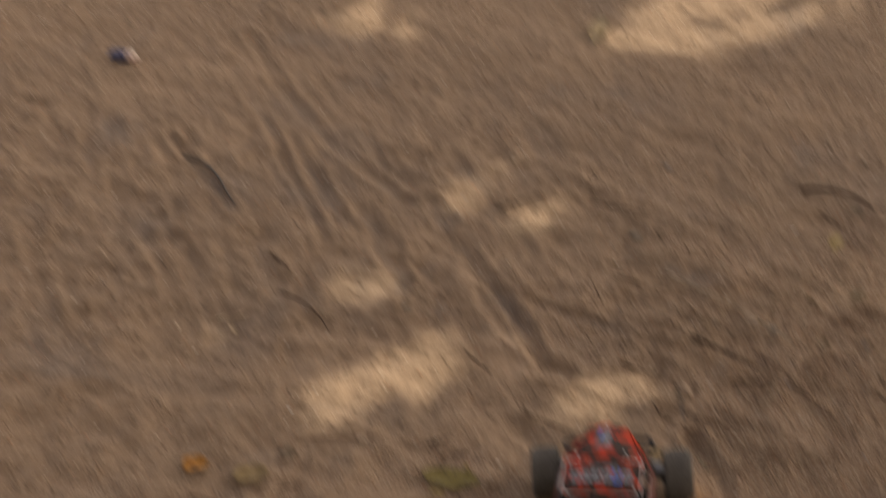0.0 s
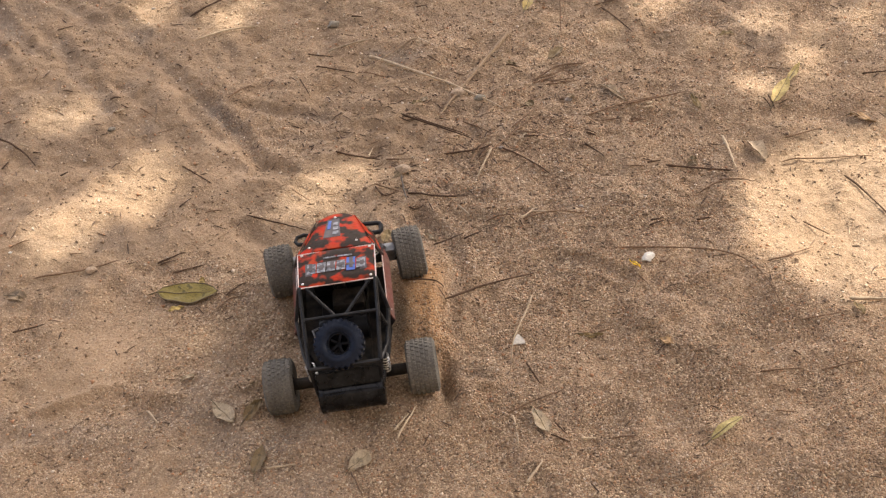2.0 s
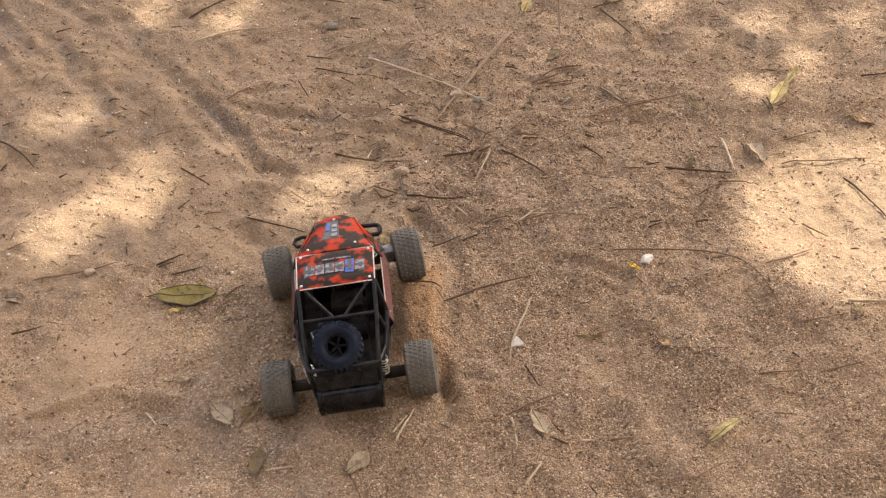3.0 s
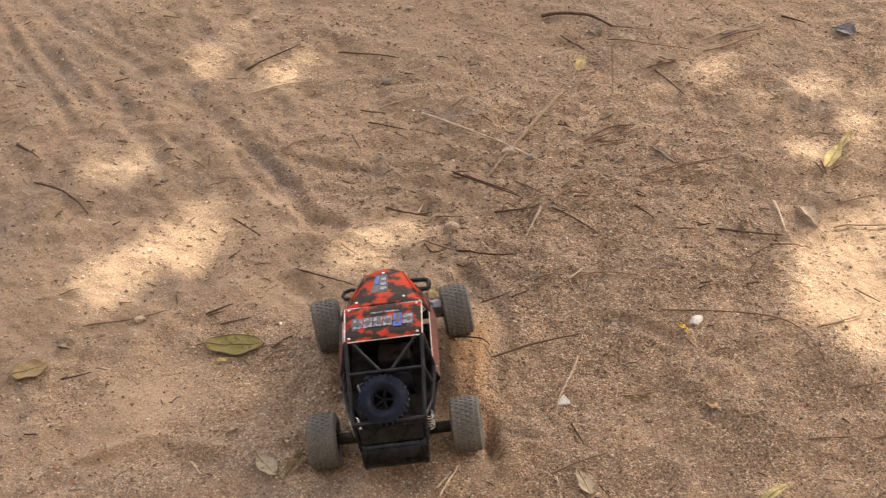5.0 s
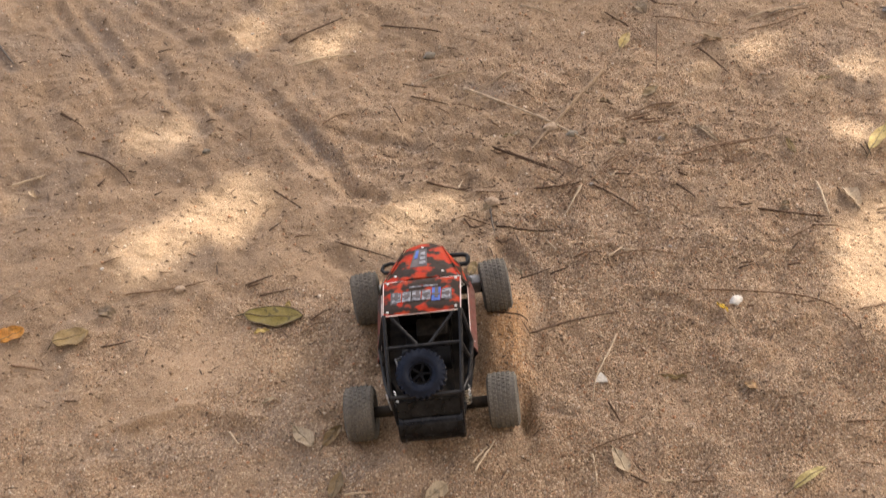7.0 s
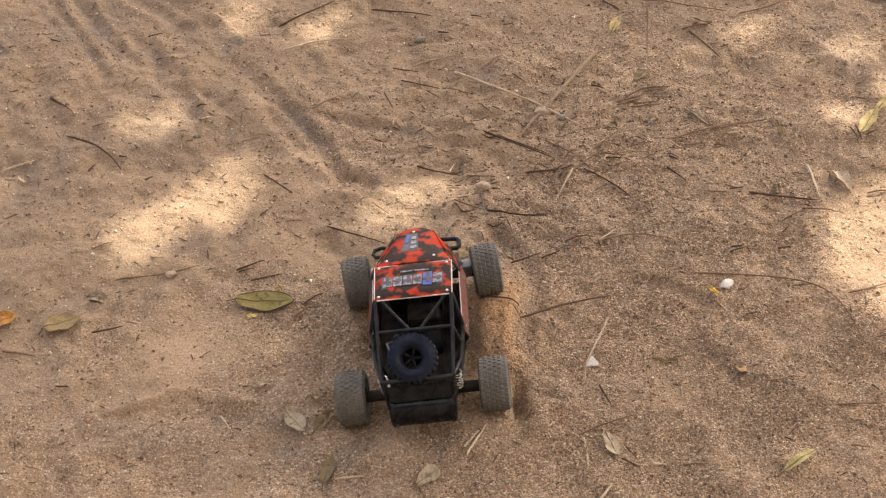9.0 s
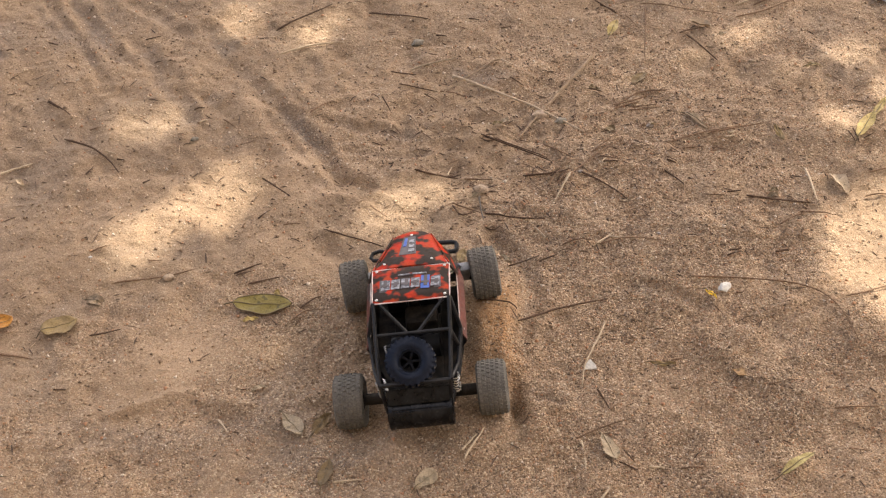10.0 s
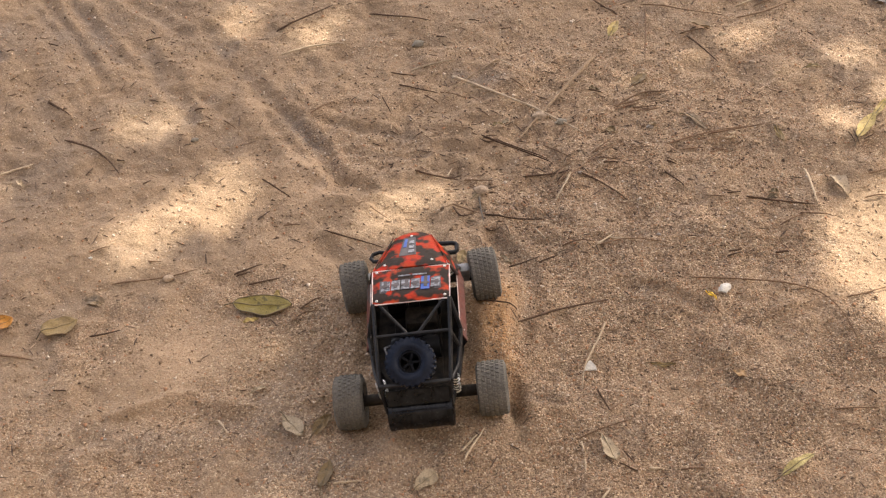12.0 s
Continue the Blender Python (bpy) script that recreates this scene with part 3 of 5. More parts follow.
def shade_tree():
    rnd = random.Random(4)
    tree = new("shade_tree")
    tree.location = (1.2, 3.6, 0)
    bm = bmesh.new()
    ring_tube(bm, [(0, 0, -0.1), (0.02, 0.01, 0.5), (-0.03, 0.02, 1.2), (-0.04, -0.03, 1.8), (-0.05, -0.05, 2.3), (-0.02, 0.0, 3.3)], [0.22, 0.17, 0.15, 0.13, 0.10, 0.05], 14)
    part("trunk", bm, BARK, tree)
    for k, (dx, dy, dz) in enumerate([(-1.96, -1.45, 1.9), (-0.95, -3.29, 1.8), (2.45, -2.31, 1.8), (2.60, -0.14, 1.9), (1.73, 0.99, 1.8), (-0.97, 0.97, 1.9), (-1.69, 0.22, 1.9)]):
        start = Vector((-0.05, -0.05, 2.2))
        bm = bmesh.new()
        pts = [start + Vector((dx, dy, dz)) * f + Vector((rnd.uniform(-.03, .03), rnd.uniform(-.03, .03), 0.25 * math.sin(3.1 * f))) * (f > 0) for f in (0, .25, .5, .75, 1)]
        ring_tube(bm, pts, [0.055, 0.042, 0.030, 0.018, 0.006], 9)
        part("limb", bm, BARK, tree)
    # crown: a flat dome of leaves, with openings
    reach = Vector((TO_SUN.x, TO_SUN.y)) / TO_SUN.z
    verts, faces = [], []
    made = 0
    middle = Vector((1.53, 2.40, 3.85))
    while made < 46000:
        u, v, w = rnd.uniform(-1, 1), rnd.uniform(-1, 1), rnd.uniform(-1, 1)
        ragged = 1 + 0.16 * noise.noise(Vector((2.2 * u, 2.2 * v, 3.0 * w)) + Vector((5, 3, 1)))
        if u * u + v * v + w * w > ragged:
            continue
        made += 1
        x, y, z = middle.x + 2.75 * u, middle.y + 2.85 * v, middle.z + 0.95 * w
        gx_, gy_ = x - reach.x * z, y - reach.y * z
        if abs(gx_ + 0.2) > 1.3 or abs(gy_ - 0.55) > 1.2:
            if noise.noise(Vector((gx_ * 4.5, gy_ * 4.5, 2.0))) > 0.22:
                continue
        if in_gap(gx_, gy_, 0.020):
            continue
        at = Vector((x, y, z)) - tree.location
        m = Euler((rnd.uniform(-0.9, 0.9), rnd.uniform(-0.9, 0.9), rnd.uniform(0, 6.3))).to_matrix()
        length, wide = rnd.uniform(0.045, 0.075), rnd.uniform(0.020, 0.030)
        b = len(verts)
        for p in ((-length, 0, 0), (-0.3 * length, wide, 0.006), (0.4 * length, 0.8 * wide, 0.004), (length, 0, -0.01), (0.4 * length, -0.8 * wide, 0.004), (-0.3 * length, -wide, 0.006)):
            verts.append(at + m @ Vector(p))
        faces.append((b, b + 1, b + 5))
        faces.append((b + 1, b + 2, b + 4, b + 5))
        faces.append((b + 2, b + 3, b + 4))
    crown = new("crown", raw("crown", verts, faces, LEAF_GREEN))
    crown.parent = tree
    tagged(tree, "broad leafy tree with gaps in its green crown", "tree")


shade_tree()


# ---- the toy car ----
def tyre_mesh(r, w, mat):
    """Carcass, open at the rim."""
    bm = bmesh.new()
    h = w / 2
    lathe(bm, [(-h + 0.004, r * 0.56), (-h, r * 0.66), (-h, r * 0.84), (-h + 0.0022, r * 0.945), (-h * 0.5, r * 0.965), (h * 0.5, r * 0.965), (h - 0.0022, r * 0.945), (h, r * 0.84), (h, r * 0.66),
               (h - 0.004, r * 0.56), (h - 0.012, r * 0.52), (-h + 0.012, r * 0.52), (-h + 0.004, r * 0.56)], 48)
    return finish(bm, "tyre", mat)


def tread_mesh(r, w, rows, count, mat):
    """Brick-like tread blocks in staggered rows round the tyre."""
    verts, faces = [], []
    for row in range(rows):
        x0 = (row + 0.5) / rows * w * 0.94 - w * 0.47
        hw = w * 0.94 / rows * 0.46
        for k in range(count):
            a = 2 * math.pi * (k + 0.5 * (row % 2)) / count
            da = 2 * math.pi / count * 0.40
            drop = 0.0010 if row in (0, rows - 1) else 0.0
            b = len(verts)
            for rad, shrink in ((r * 0.945 - drop, 1.0), (r - drop, 0.74)):
                for sx, sa in ((-0.70, -1), (0.70, -1), (1, 0), (0.70, 1), (-0.70, 1), (-1, 0)):
                    t = a + sa * da * shrink
                    verts.append((x0 + sx * hw * shrink, rad * math.cos(t), rad * math.sin(t)))
            faces.append(tuple(b + 6 + i for i in range(6)))
            faces += [(b + i, b + (i + 1) % 6, b + 6 + (i + 1) % 6, b + 6 + i) for i in range(6)]
    return raw("tread", verts, faces, mat)


def rim_mesh(r, w):
    """Five-spoke dark rim, dished on both faces, with a hub."""
    bm = bmesh.new()
    lathe(bm, [(-w / 2 + 0.003, r * 0.57), (-w / 2 + 0.003, r * 0.50), (-w / 2 + 0.010, r * 0.46), (w / 2 - 0.010, r * 0.46), (w / 2 - 0.003, r * 0.50), (w / 2 - 0.003, r * 0.57)], 36)
    lathe(bm, [(-w / 2 + 0.008, 0.0005), (-w / 2 + 0.008, r * 0.16), (w / 2 - 0.008, r * 0.16), (w / 2 - 0.008, 0.0005)], 20)
    for k in range(5):
        a = 2 * math.pi * k / 5
        box(bm, (0, r * 0.31 * math.cos(a), r * 0.31 * math.sin(a)), (w * 0.55, r * 0.36, r * 0.13), Matrix.Rotation(a, 3, "X"), 0.0006)
    return finish(bm, "rim", BLACK)


def toy_car():
    car = new("toy_car")
    car.matrix_basis = CAR

    def tube(name, pts, r, mat=TUBE, label="", sides=8, closed=False):
        return part(name, ring_tube(bmesh.new(), pts, r, sides, closed), mat, car, label)

    # wheels
    tyre, tread, rim = tyre_mesh(WHEEL_R, 0.0325, RUBBER), tread_mesh(WHEEL_R, 0.0325, 6, 33, RUBBER), rim_mesh(WHEEL_R, 0.0325)
    nut_bm = bmesh.new()
    lathe(nut_bm, [(0, 0.0), (0, 0.0028), (0.004, 0.0028), (0.004, 0.0)], 6)
    nut = finish(nut_bm, "wheel_nut", STEEL)
    for y in (0, BASE):
        for sx in (-1, 1):
            wheel = tagged(new("wheel", tyre), "sand-dusted grey rubber tyre with block tread")
            wheel.parent = car
            steer = 6 if y else 0
            wheel.matrix_basis = pose(wheel_place(sx, y).x, y, WHEEL_R, sx * 17 + y * 90, 0, steer)
            for name, data in (("tread", tread), ("rim", rim)):
                o = new(name, data)
                o.parent = wheel
            o = new("wheel_nut", nut)
            o.parent, o.matrix_basis = wheel, pose(sx * 0.009, 0, 0, 0, 0, 0 if sx > 0 else 180)
    # axles, gear housings, links
    for y, name in ((0, "rear_axle"), (BASE, "front_axle")):
        bm = bmesh.new()
        ring_tube(bm, [(-0.066, y, WHEEL_R), (-0.030, y, WHEEL_R), (-0.024, y, WHEEL_R), (0.024, y, WHEEL_R), (0.030, y, WHEEL_R), (0.066, y, WHEEL_R)], [0.0065, 0.0065, 0.009, 0.009, 0.0065, 0.0065], 14)
        part(name, bm, BLACK_DUSTY, car)
        bm = bmesh.new()
        bmesh.ops.create_uvsphere(bm, u_segments=18, v_segments=12, radius=0.015)
        bmesh.ops.scale(bm, vec=(0.95, 1.15, 0.9), verts=bm.verts)
        bmesh.ops.translate(bm, vec=(0.004, y, WHEEL_R + 0.002), verts=bm.verts)
        part("gear_housing", bm, BLACK_DUSTY, car)
    for sx in (-1, 1):
        bm = bmesh.new()
        box(bm, (sx * 0.055, BASE, WHEEL_R + 0.006), (0.014, 0.013, 0.018), None, 0.002)
        ring_tube(bm, [(sx * 0.050, BASE, WHEEL_R + 0.012), (sx * 0.046, BASE - 0.004, WHEEL_R + 0.022)], 0.0035, 8)
        part("steering_knuckle", bm, ALUMINIUM, car, "dull silver metal steering knuckle")
        for y0, y1 in ((0.004, 0.065), (BASE - 0.004, 0.105)):
            tube("suspension_link", [(sx * 0.036, y0, WHEEL_R), (sx * 0.024, y1, 0.036)], 0.0024)
    # shock absorbers with coil springs
    for y0, y1, x0, x1, z1 in ((-0.004, -0.010, 0.039, 0.040, 0.078), (BASE, BASE - 0.008, 0.040, 0.030, 0.076)):
        for sx in (-1, 1):
            a, b = Vector((sx * x0, y0, WHEEL_R + 0.004)), Vector((sx * x1, y1, z1))
            shock = tube("shock_absorber", [a, a.lerp(b, 0.45), a.lerp(b, 0.46), b], [0.0020, 0.0020, 0.0038, 0.0038], BLACK)
            way = (b - a).normalized()
            side = way.cross(Vector((0, 1, 0))).normalized()
            up = side.cross(way)
            coil = []
            for k in range(73):
                t = k / 72
                ang = t * 6 * 2 * math.pi
                coil.append(a.lerp(b, 0.10 + 0.72 * t) + 0.0050 * (math.cos(ang) * side + math.sin(ang) * up))
            part("spring", ring_tube(bmesh.new(), coil, 0.0009, 6), STEEL, shock, "bright steel coil spring")
    # chassis, motor, gearbox, radio box
    bm = bmesh.new()
    box(bm, (0, 0.085, 0.036), (0.054, 0.190, 0.014), None, 0.004)
    box(bm, (0, 0.170, 0.050), (0.046, 0.036, 0.030), None, 0.005)
    part("chassis", bm, BLACK_DUSTY, car)
    # added dark sheet that hides the bright sand and keeps the cabin dark
    bm = bmesh.new()
    plate(bm, [(-0.047, 0.145, 0.040), (-0.050, 0.050, 0.040), (-0.036, -0.026, 0.042), (0.036, -0.026, 0.042), (0.050, 0.050, 0.040), (0.047, 0.145, 0.040)], 0.003)
    bmesh.ops.recalc_face_normals(bm, faces=bm.faces)
    part("floor_pan", bm, BLACK_DUSTY, car)
    bm = bmesh.new()
    lathe(bm, [(-0.027, 0.001), (-0.027, 0.013), (-0.024, 0.0145), (0.018, 0.0145), (0.021, 0.013), (0.026, 0.013), (0.026, 0.001)], 28)
    bmesh.ops.translate(bm, vec=(0, 0.043, 0.060), verts=bm.verts)
    part("motor", bm, BLACK, car)
    bm = bmesh.new()
    box(bm, (0.006, 0.086, 0.054), (0.036, 0.026, 0.024), None, 0.004)
    part("radio_box", bm, BLACK_DUSTY, car)
    for sx, x in ((-1, 0.020), (1, 0.016)):
        bm = bmesh.new()
        box(bm, (sx * x, 0.110, 0.055), (0.022, 0.020, 0.022), None, 0.004)
        box(bm, (sx * x, 0.100, 0.070), (0.022, 0.006, 0.032), Matrix.Rotation(radians(12), 3, "X"), 0.002)
        part("seat", bm, BLACK, car)
    wires = bmesh.new()
    ring_tube(wires, [(-0.026, 0.045, 0.066), (-0.034, 0.035, 0.074), (-0.030, 0.020, 0.070), (-0.020, 0.030, 0.060)], 0.0012, 6)
    part("wire", wires, ALUMINIUM, car, "thin grey wire")

    # roof panel with folded edges
    def panel(name, corners, thick, mat, label, rim_mat=None, sag=0.0, inset=0.0):
        """A four-cornered bent sheet: corners front left, front right, back right, back left."""
        fl, fr, br, bl = (Vector(c) for c in corners)
        bm = bmesh.new()
        n = 10
        normal = (fr - fl).cross(fl - bl).normalized()
        if normal.z < 0:
            normal.negate()
        top, low = {}, {}
        for i in range(n + 1):
            for j in range(n + 1):
                u, v = i / n, j / n
                p = (bl.lerp(br, u)).lerp(fl.lerp(fr, u), v)
                crown_ = 1 - (2 * u - 1) ** 2
                edge = min(u, 1 - u, v, 1 - v)
                p = p + (fl - bl).normalized() * (inset * crown_ * v * v)
                p = p + normal * (sag * crown_ - (0.0018 if edge < 0.01 else 0.0))
                top[i, j] = bm.verts.new(p)
                low[i, j] = bm.verts.new(p - normal * thick)
        for i in range(n):
            for j in range(n):
                bm.faces.new((top[i, j], top[i + 1, j], top[i + 1, j + 1], top[i, j + 1]))
                bm.faces.new((low[i, j + 1], low[i + 1, j + 1], low[i + 1, j], low[i, j]))
        for i in range(n):
            for a, b in (((i, 0), (i + 1, 0)), ((i + 1, n), (i, n)), ((0, i + 1), (0, i)), ((n, i), (n, i + 1))):
                bm.faces.new((top[b], top[a], low[a], low[b]))
        ob = part(name, bm, mat, car, label)
        if rim_mat:
            loop = [bl.lerp(fl, k / 8) for k in range(8)] + [fl.lerp(fr, k / 8) for k in range(8)] + [fr.lerp(br, k / 8) for k in range(8)] + [br.lerp(bl, k / 8) for k in range(8)]
            mid = (fl + br) / 2
            loop = [p + normal * (-0.0012 + sag * 0.0) for p in loop]
            part("edge_trim", ring_tube(bmesh.new(), loop, 0.0007, 6, closed=True), rim_mat, ob, "worn white plastic edge")
        return ob, normal, (fl, fr, br, bl)

    roof, up, (fl, fr, br, bl) = panel("roof_panel", ((-0.0432, 0.1255, 0.1010), (0.0432, 0.1255, 0.1010), (0.0425, 0.0680, 0.1095), (-0.0425, 0.0680, 0.1095)), 0.0012, RED, "red and black camouflage plastic roof", WHITE_EDGE, 0.0016)

    def on_roof(u, v, lift):
        return bl.lerp(br, u).lerp(fl.lerp(fr, u), v) + up * (0.0016 * (1 - (2 * u - 1) ** 2) + lift)

    def decal(name, u0, u1, v0, v1, lift, mat, parent, where, lean=0.0):
        """A flat printed bar."""
        bm = bmesh.new()
        plate(bm, [where(u0, v0, lift), where(u1, v0, lift), where(u1 + lean, v1, lift), where(u0 + lean, v1, lift)], 0.0003)
        return part(name, bm, mat, parent)

    decal("decal_ground", 0.10, 0.89, 0.28, 0.64, 0.0004, DECAL_DARK, roof, on_roof)
    for k in range(6):  # six printed blocks with dark slits; the fifth is blue and taller
        u, w, tall = 0.118 + 0.128 * k, 0.112, 0.05 if k == 4 else 0.0
        lo, hi, m = 0.320 - tall, 0.600 + tall, DECAL_BLUE if k == 4 else DECAL_SILVER
        decal("decal_block", u, u + w, lo, hi, 0.0008, m, roof, on_roof, 0.010)
        slit = u + 0.030 + 0.010 * (k % 3)
        decal("decal_slit", slit, slit + 0.046, lo + 0.07, hi - 0.08 * (k % 2), 0.0012, DECAL_DARK, roof, on_roof, 0.006)
        decal("decal_slit", u + 0.004, u + w - 0.004, 0.42 + 0.02 * (k % 2), 0.48 + 0.02 * (k % 2), 0.0013, DECAL_DARK, roof, on_roof)
    decal("small_decal_bar", 0.34, 0.50, 0.71, 0.75, 0.0008, DECAL_SILVER, roof, on_roof)
    decal("small_decal_bar", 0.52, 0.71, 0.71, 0.75, 0.0008, DECAL_SILVER, roof, on_roof)

    def screw(at, normal, parent):
        bm = bmesh.new()
        rings = lathe(bm, [(0.0, 0.0), (0.0, 0.0017), (0.0008, 0.0014), (0.0011, 0.0007), (0.0012, 0.0)], 12)
        bmesh.ops.rotate(bm, matrix=normal.to_track_quat("X", "Z").to_matrix(), verts=bm.verts)
        bmesh.ops.translate(bm, vec=at, verts=bm.verts)
        part("screw", bm, STEEL, parent, "small bright screw head")

    for u, v in ((0.06, 0.07), (0.94, 0.07), (0.06, 0.92), (0.94, 0.92)):
        screw(on_roof(u, v, 0.0002), up, roof)

    # bonnet: tapers and falls towards the nose, with sloping flanks
    hood, hup, (hfl, hfr, hbr, hbl) = panel("bonnet", ((-0.0205, 0.1985, 0.0765), (0.0225, 0.1985, 0.0765), (0.0415, 0.1275, 0.0990), (-0.0415, 0.1275, 0.0990)), 0.0012, RED, "red and black camouflage plastic bonnet", None, 0.0035, 0.006)

    def on_hood(u, v, lift):
        return hbl.lerp(hbr, u).lerp(hfl.lerp(hfr, u), v) + hup * (0.0035 * (1 - (2 * u - 1) ** 2) + lift)

    decal("decal_ground", 0.30, 0.58, 0.30, 0.86, 0.0005, DECAL_DARK, hood, on_hood)
    decal("decal_bar", 0.34, 0.40, 0.55, 0.80, 0.0010, DECAL_BLUE, hood, on_hood)
    for v0 in (0.36, 0.50, 0.64):
        decal("decal_bar", 0.45, 0.55, v0, v0 + 0.10, 0.0010, DECAL_SILVER, hood, on_hood)
    for u, v in ((0.48, 0.90), (0.80, 0.12), (0.12, 0.10)):
        screw(on_hood(u, v, 0.0002), hup, hood)
    bm = bmesh.new()
    plate(bm, [(-0.0205, 0.1995, 0.0750), (0.0225, 0.1995, 0.0750), (0.0215, 0.2030, 0.0640), (-0.0200, 0.2030, 0.0640)], 0.0012)
    part("nose_panel", bm, RED_WORN, car)
    for sx in (-1, 1):
        flank = [(sx * 0.0215, 0.1980, 0.0755), (sx * 0.0420, 0.1280, 0.0980), (sx * 0.0500, 0.1300, 0.0740), (sx * 0.0400, 0.1750, 0.0660), (sx * 0.0280, 0.1920, 0.0660)]
        part("bonnet_flank", plate(bmesh.new(), flank if sx < 0 else flank[::-1], 0.0012), RED, car)
        door = [(sx * 0.0485, 0.1300, 0.0755), (sx * 0.0490, 0.0470, 0.0740), (sx * 0.0545, 0.0450, 0.0605), (sx * 0.0545, 0.1350, 0.0605), (sx * 0.0500, 0.1500, 0.0640)]
        sill = [(sx * 0.0545, 0.1350, 0.0603), (sx * 0.0545, 0.0450, 0.0603), (sx * 0.0440, 0.0500, 0.0370), (sx * 0.0420, 0.1450, 0.0370)]
        part("sill", plate(bmesh.new(), sill if sx < 0 else sill[::-1], 0.0012), BLACK_DUSTY, car)
        ob = part("side_panel", plate(bmesh.new(), door if sx < 0 else door[::-1], 0.0012), RED_WORN, car, "dusty red and black plastic side panel")
        part("edge_trim", ring_tube(bmesh.new(), [Vector(p) + Vector((sx * 0.0004, 0, 0.0006)) for p in door[:2]], 0.0006, 6), WHITE_EDGE, ob, "worn white plastic edge")
        screw(Vector((sx * 0.0525, 0.056, 0.066)), Vector((sx, 0, 0)), ob)
        # cage tubes along each side
        tube("roof_pillar", [(sx * 0.0425, 0.0690, 0.1070), (sx * 0.0505, 0.0470, 0.0800), (sx * 0.0500, 0.0450, 0.0720)], 0.0021)
        tube("windscreen_pillar", [(sx * 0.0430, 0.1250, 0.0995), (sx * 0.0500, 0.1320, 0.0745)], 0.0019, RED_WORN)
        tube("rear_stay", [(sx * 0.0415, 0.0690, 0.1080), (sx * 0.0405, 0.0300, 0.0990), (sx * 0.0375, -0.0290, 0.0870)], 0.0023)
        tube("cage_stay", [(sx * 0.0505, 0.0470, 0.0795), (sx * 0.0455, 0.0050, 0.0720), (sx * 0.0375, -0.0290, 0.0860)], 0.0021)
        tube("cage_stay", [(sx * 0.0405, 0.0300, 0.0985), (sx * 0.0480, 0.0250, 0.0740), (sx * 0.0400, 0.0200, 0.0420)], 0.0019)
        tube("cage_stay", [(sx * 0.0500, 0.0470, 0.0720), (sx * 0.0440, 0.0100, 0.0480), (sx * 0.0330, -0.0280, 0.0440)], 0.0021)
        tube("roof_brace", [(sx * 0.0350, 0.0680, 0.1070), (sx * 0.0060, 0.0310, 0.0985)], 0.0018)
        tube("rear_upright", [(sx * 0.0375, -0.0290, 0.0865), (sx * 0.0340, -0.0360, 0.0500)], 0.0023)
        if sx < 0:
            loop = [(-0.0300, 0.1860), (-0.0400, 0.1890), (-0.0480, 0.1860), (-0.0500, 0.1800), (-0.0470, 0.1750), (-0.0380, 0.1740), (-0.0290, 0.1760)]
        else:
            loop = [(0.0290, 0.1925), (0.0450, 0.1915), (0.0490, 0.1900), (0.0505, 0.1870), (0.0500, 0.1790), (0.0480, 0.1765), (0.0290, 0.1765)]
        tube("front_loop", [(px, py, 0.0650) for px, py in loop], 0.0023 if sx < 0 else 0.0027)
    tube("cross_bar", [(-0.0405, 0.0300, 0.0990), (0.0405, 0.0300, 0.0990)], 0.0020)
    tube("rear_bar", [(-0.0375, -0.0290, 0.0870), (0.0375, -0.0290, 0.0870)], 0.0024)
    # front bumper
    bm = bmesh.new()
    plate(bm, [(-0.0250, 0.2010, 0.0640), (0.0250, 0.2010, 0.0640), (0.0210, 0.2060, 0.0400), (-0.0210, 0.2060, 0.0400)], 0.0020)
    part("front_bumper", bm, BLACK_DUSTY, car)
    # rear tank with end rings, and the sloping plate above it
    bm = bmesh.new()
    prof = [(-0.0350, 0.001), (-0.0350, 0.0155), (-0.0336, 0.0175), (-0.0295, 0.0175), (-0.0290, 0.0166), (-0.0100, 0.0166), (-0.0096, 0.0171), (0.0286, 0.0166), (0.0290, 0.0175), (0.0336, 0.0175), (0.0350, 0.0155), (0.0350, 0.001)]
    lathe(bm, prof, 44)
    bmesh.ops.translate(bm, vec=(0.0015, -0.0375, 0.0485), verts=bm.verts)
    # two thin ribs added to stand in for the drum's highlight streaks
    for a_ in (62, 88):
        y_, z_ = -0.0375 - 0.0170 * math.cos(radians(a_)), 0.0485 + 0.0170 * math.sin(radians(a_))
        ring_tube(bm, [(-0.0285, y_, z_), (-0.0060, y_, z_), (0.0300, y_, z_)], 0.0007, 6)
    part("rear_tank", bm, BLACK_GLOSS, car, "glossy black plastic drum")
    bm = bmesh.new()
    plate(bm, [(-0.0330, -0.0300, 0.0800), (0.0350, -0.0300, 0.0800), (0.0340, -0.0395, 0.0660), (-0.0320, -0.0395, 0.0660)], 0.0025)
    bmesh.ops.bevel(bm, geom=list(bm.edges), offset=0.0008, segments=2, affect="EDGES")
    part("rear_plate", bm, BLACK_GLOSS, car)
    # spare wheel leaning on the rear deck
    spare = part("spare_wheel", _spare_tyre(), RUBBER_SKY_TINT, car, "small black spare tyre with chunky lugs")
    spare.data.materials.append(LUG_DUST_GLINT)
    turn = Vector((0, -0.52, 0.85)).to_track_quat("X", "Z").to_matrix().to_4x4()
    spare.matrix_basis = Matrix.Translation((-0.0035, -0.0075, 0.0955)) @ turn
    hub = new("rim", rim_mesh(0.0205, 0.021))
    hub.parent = spare
    tube("spare_mount", [(0, 0.006, 0.050), (0, -0.002, 0.090)], 0.006, BLACK, sides=10)
    return tagged(car, "black toy buggy with red camouflage body and roll cage", "toy car")


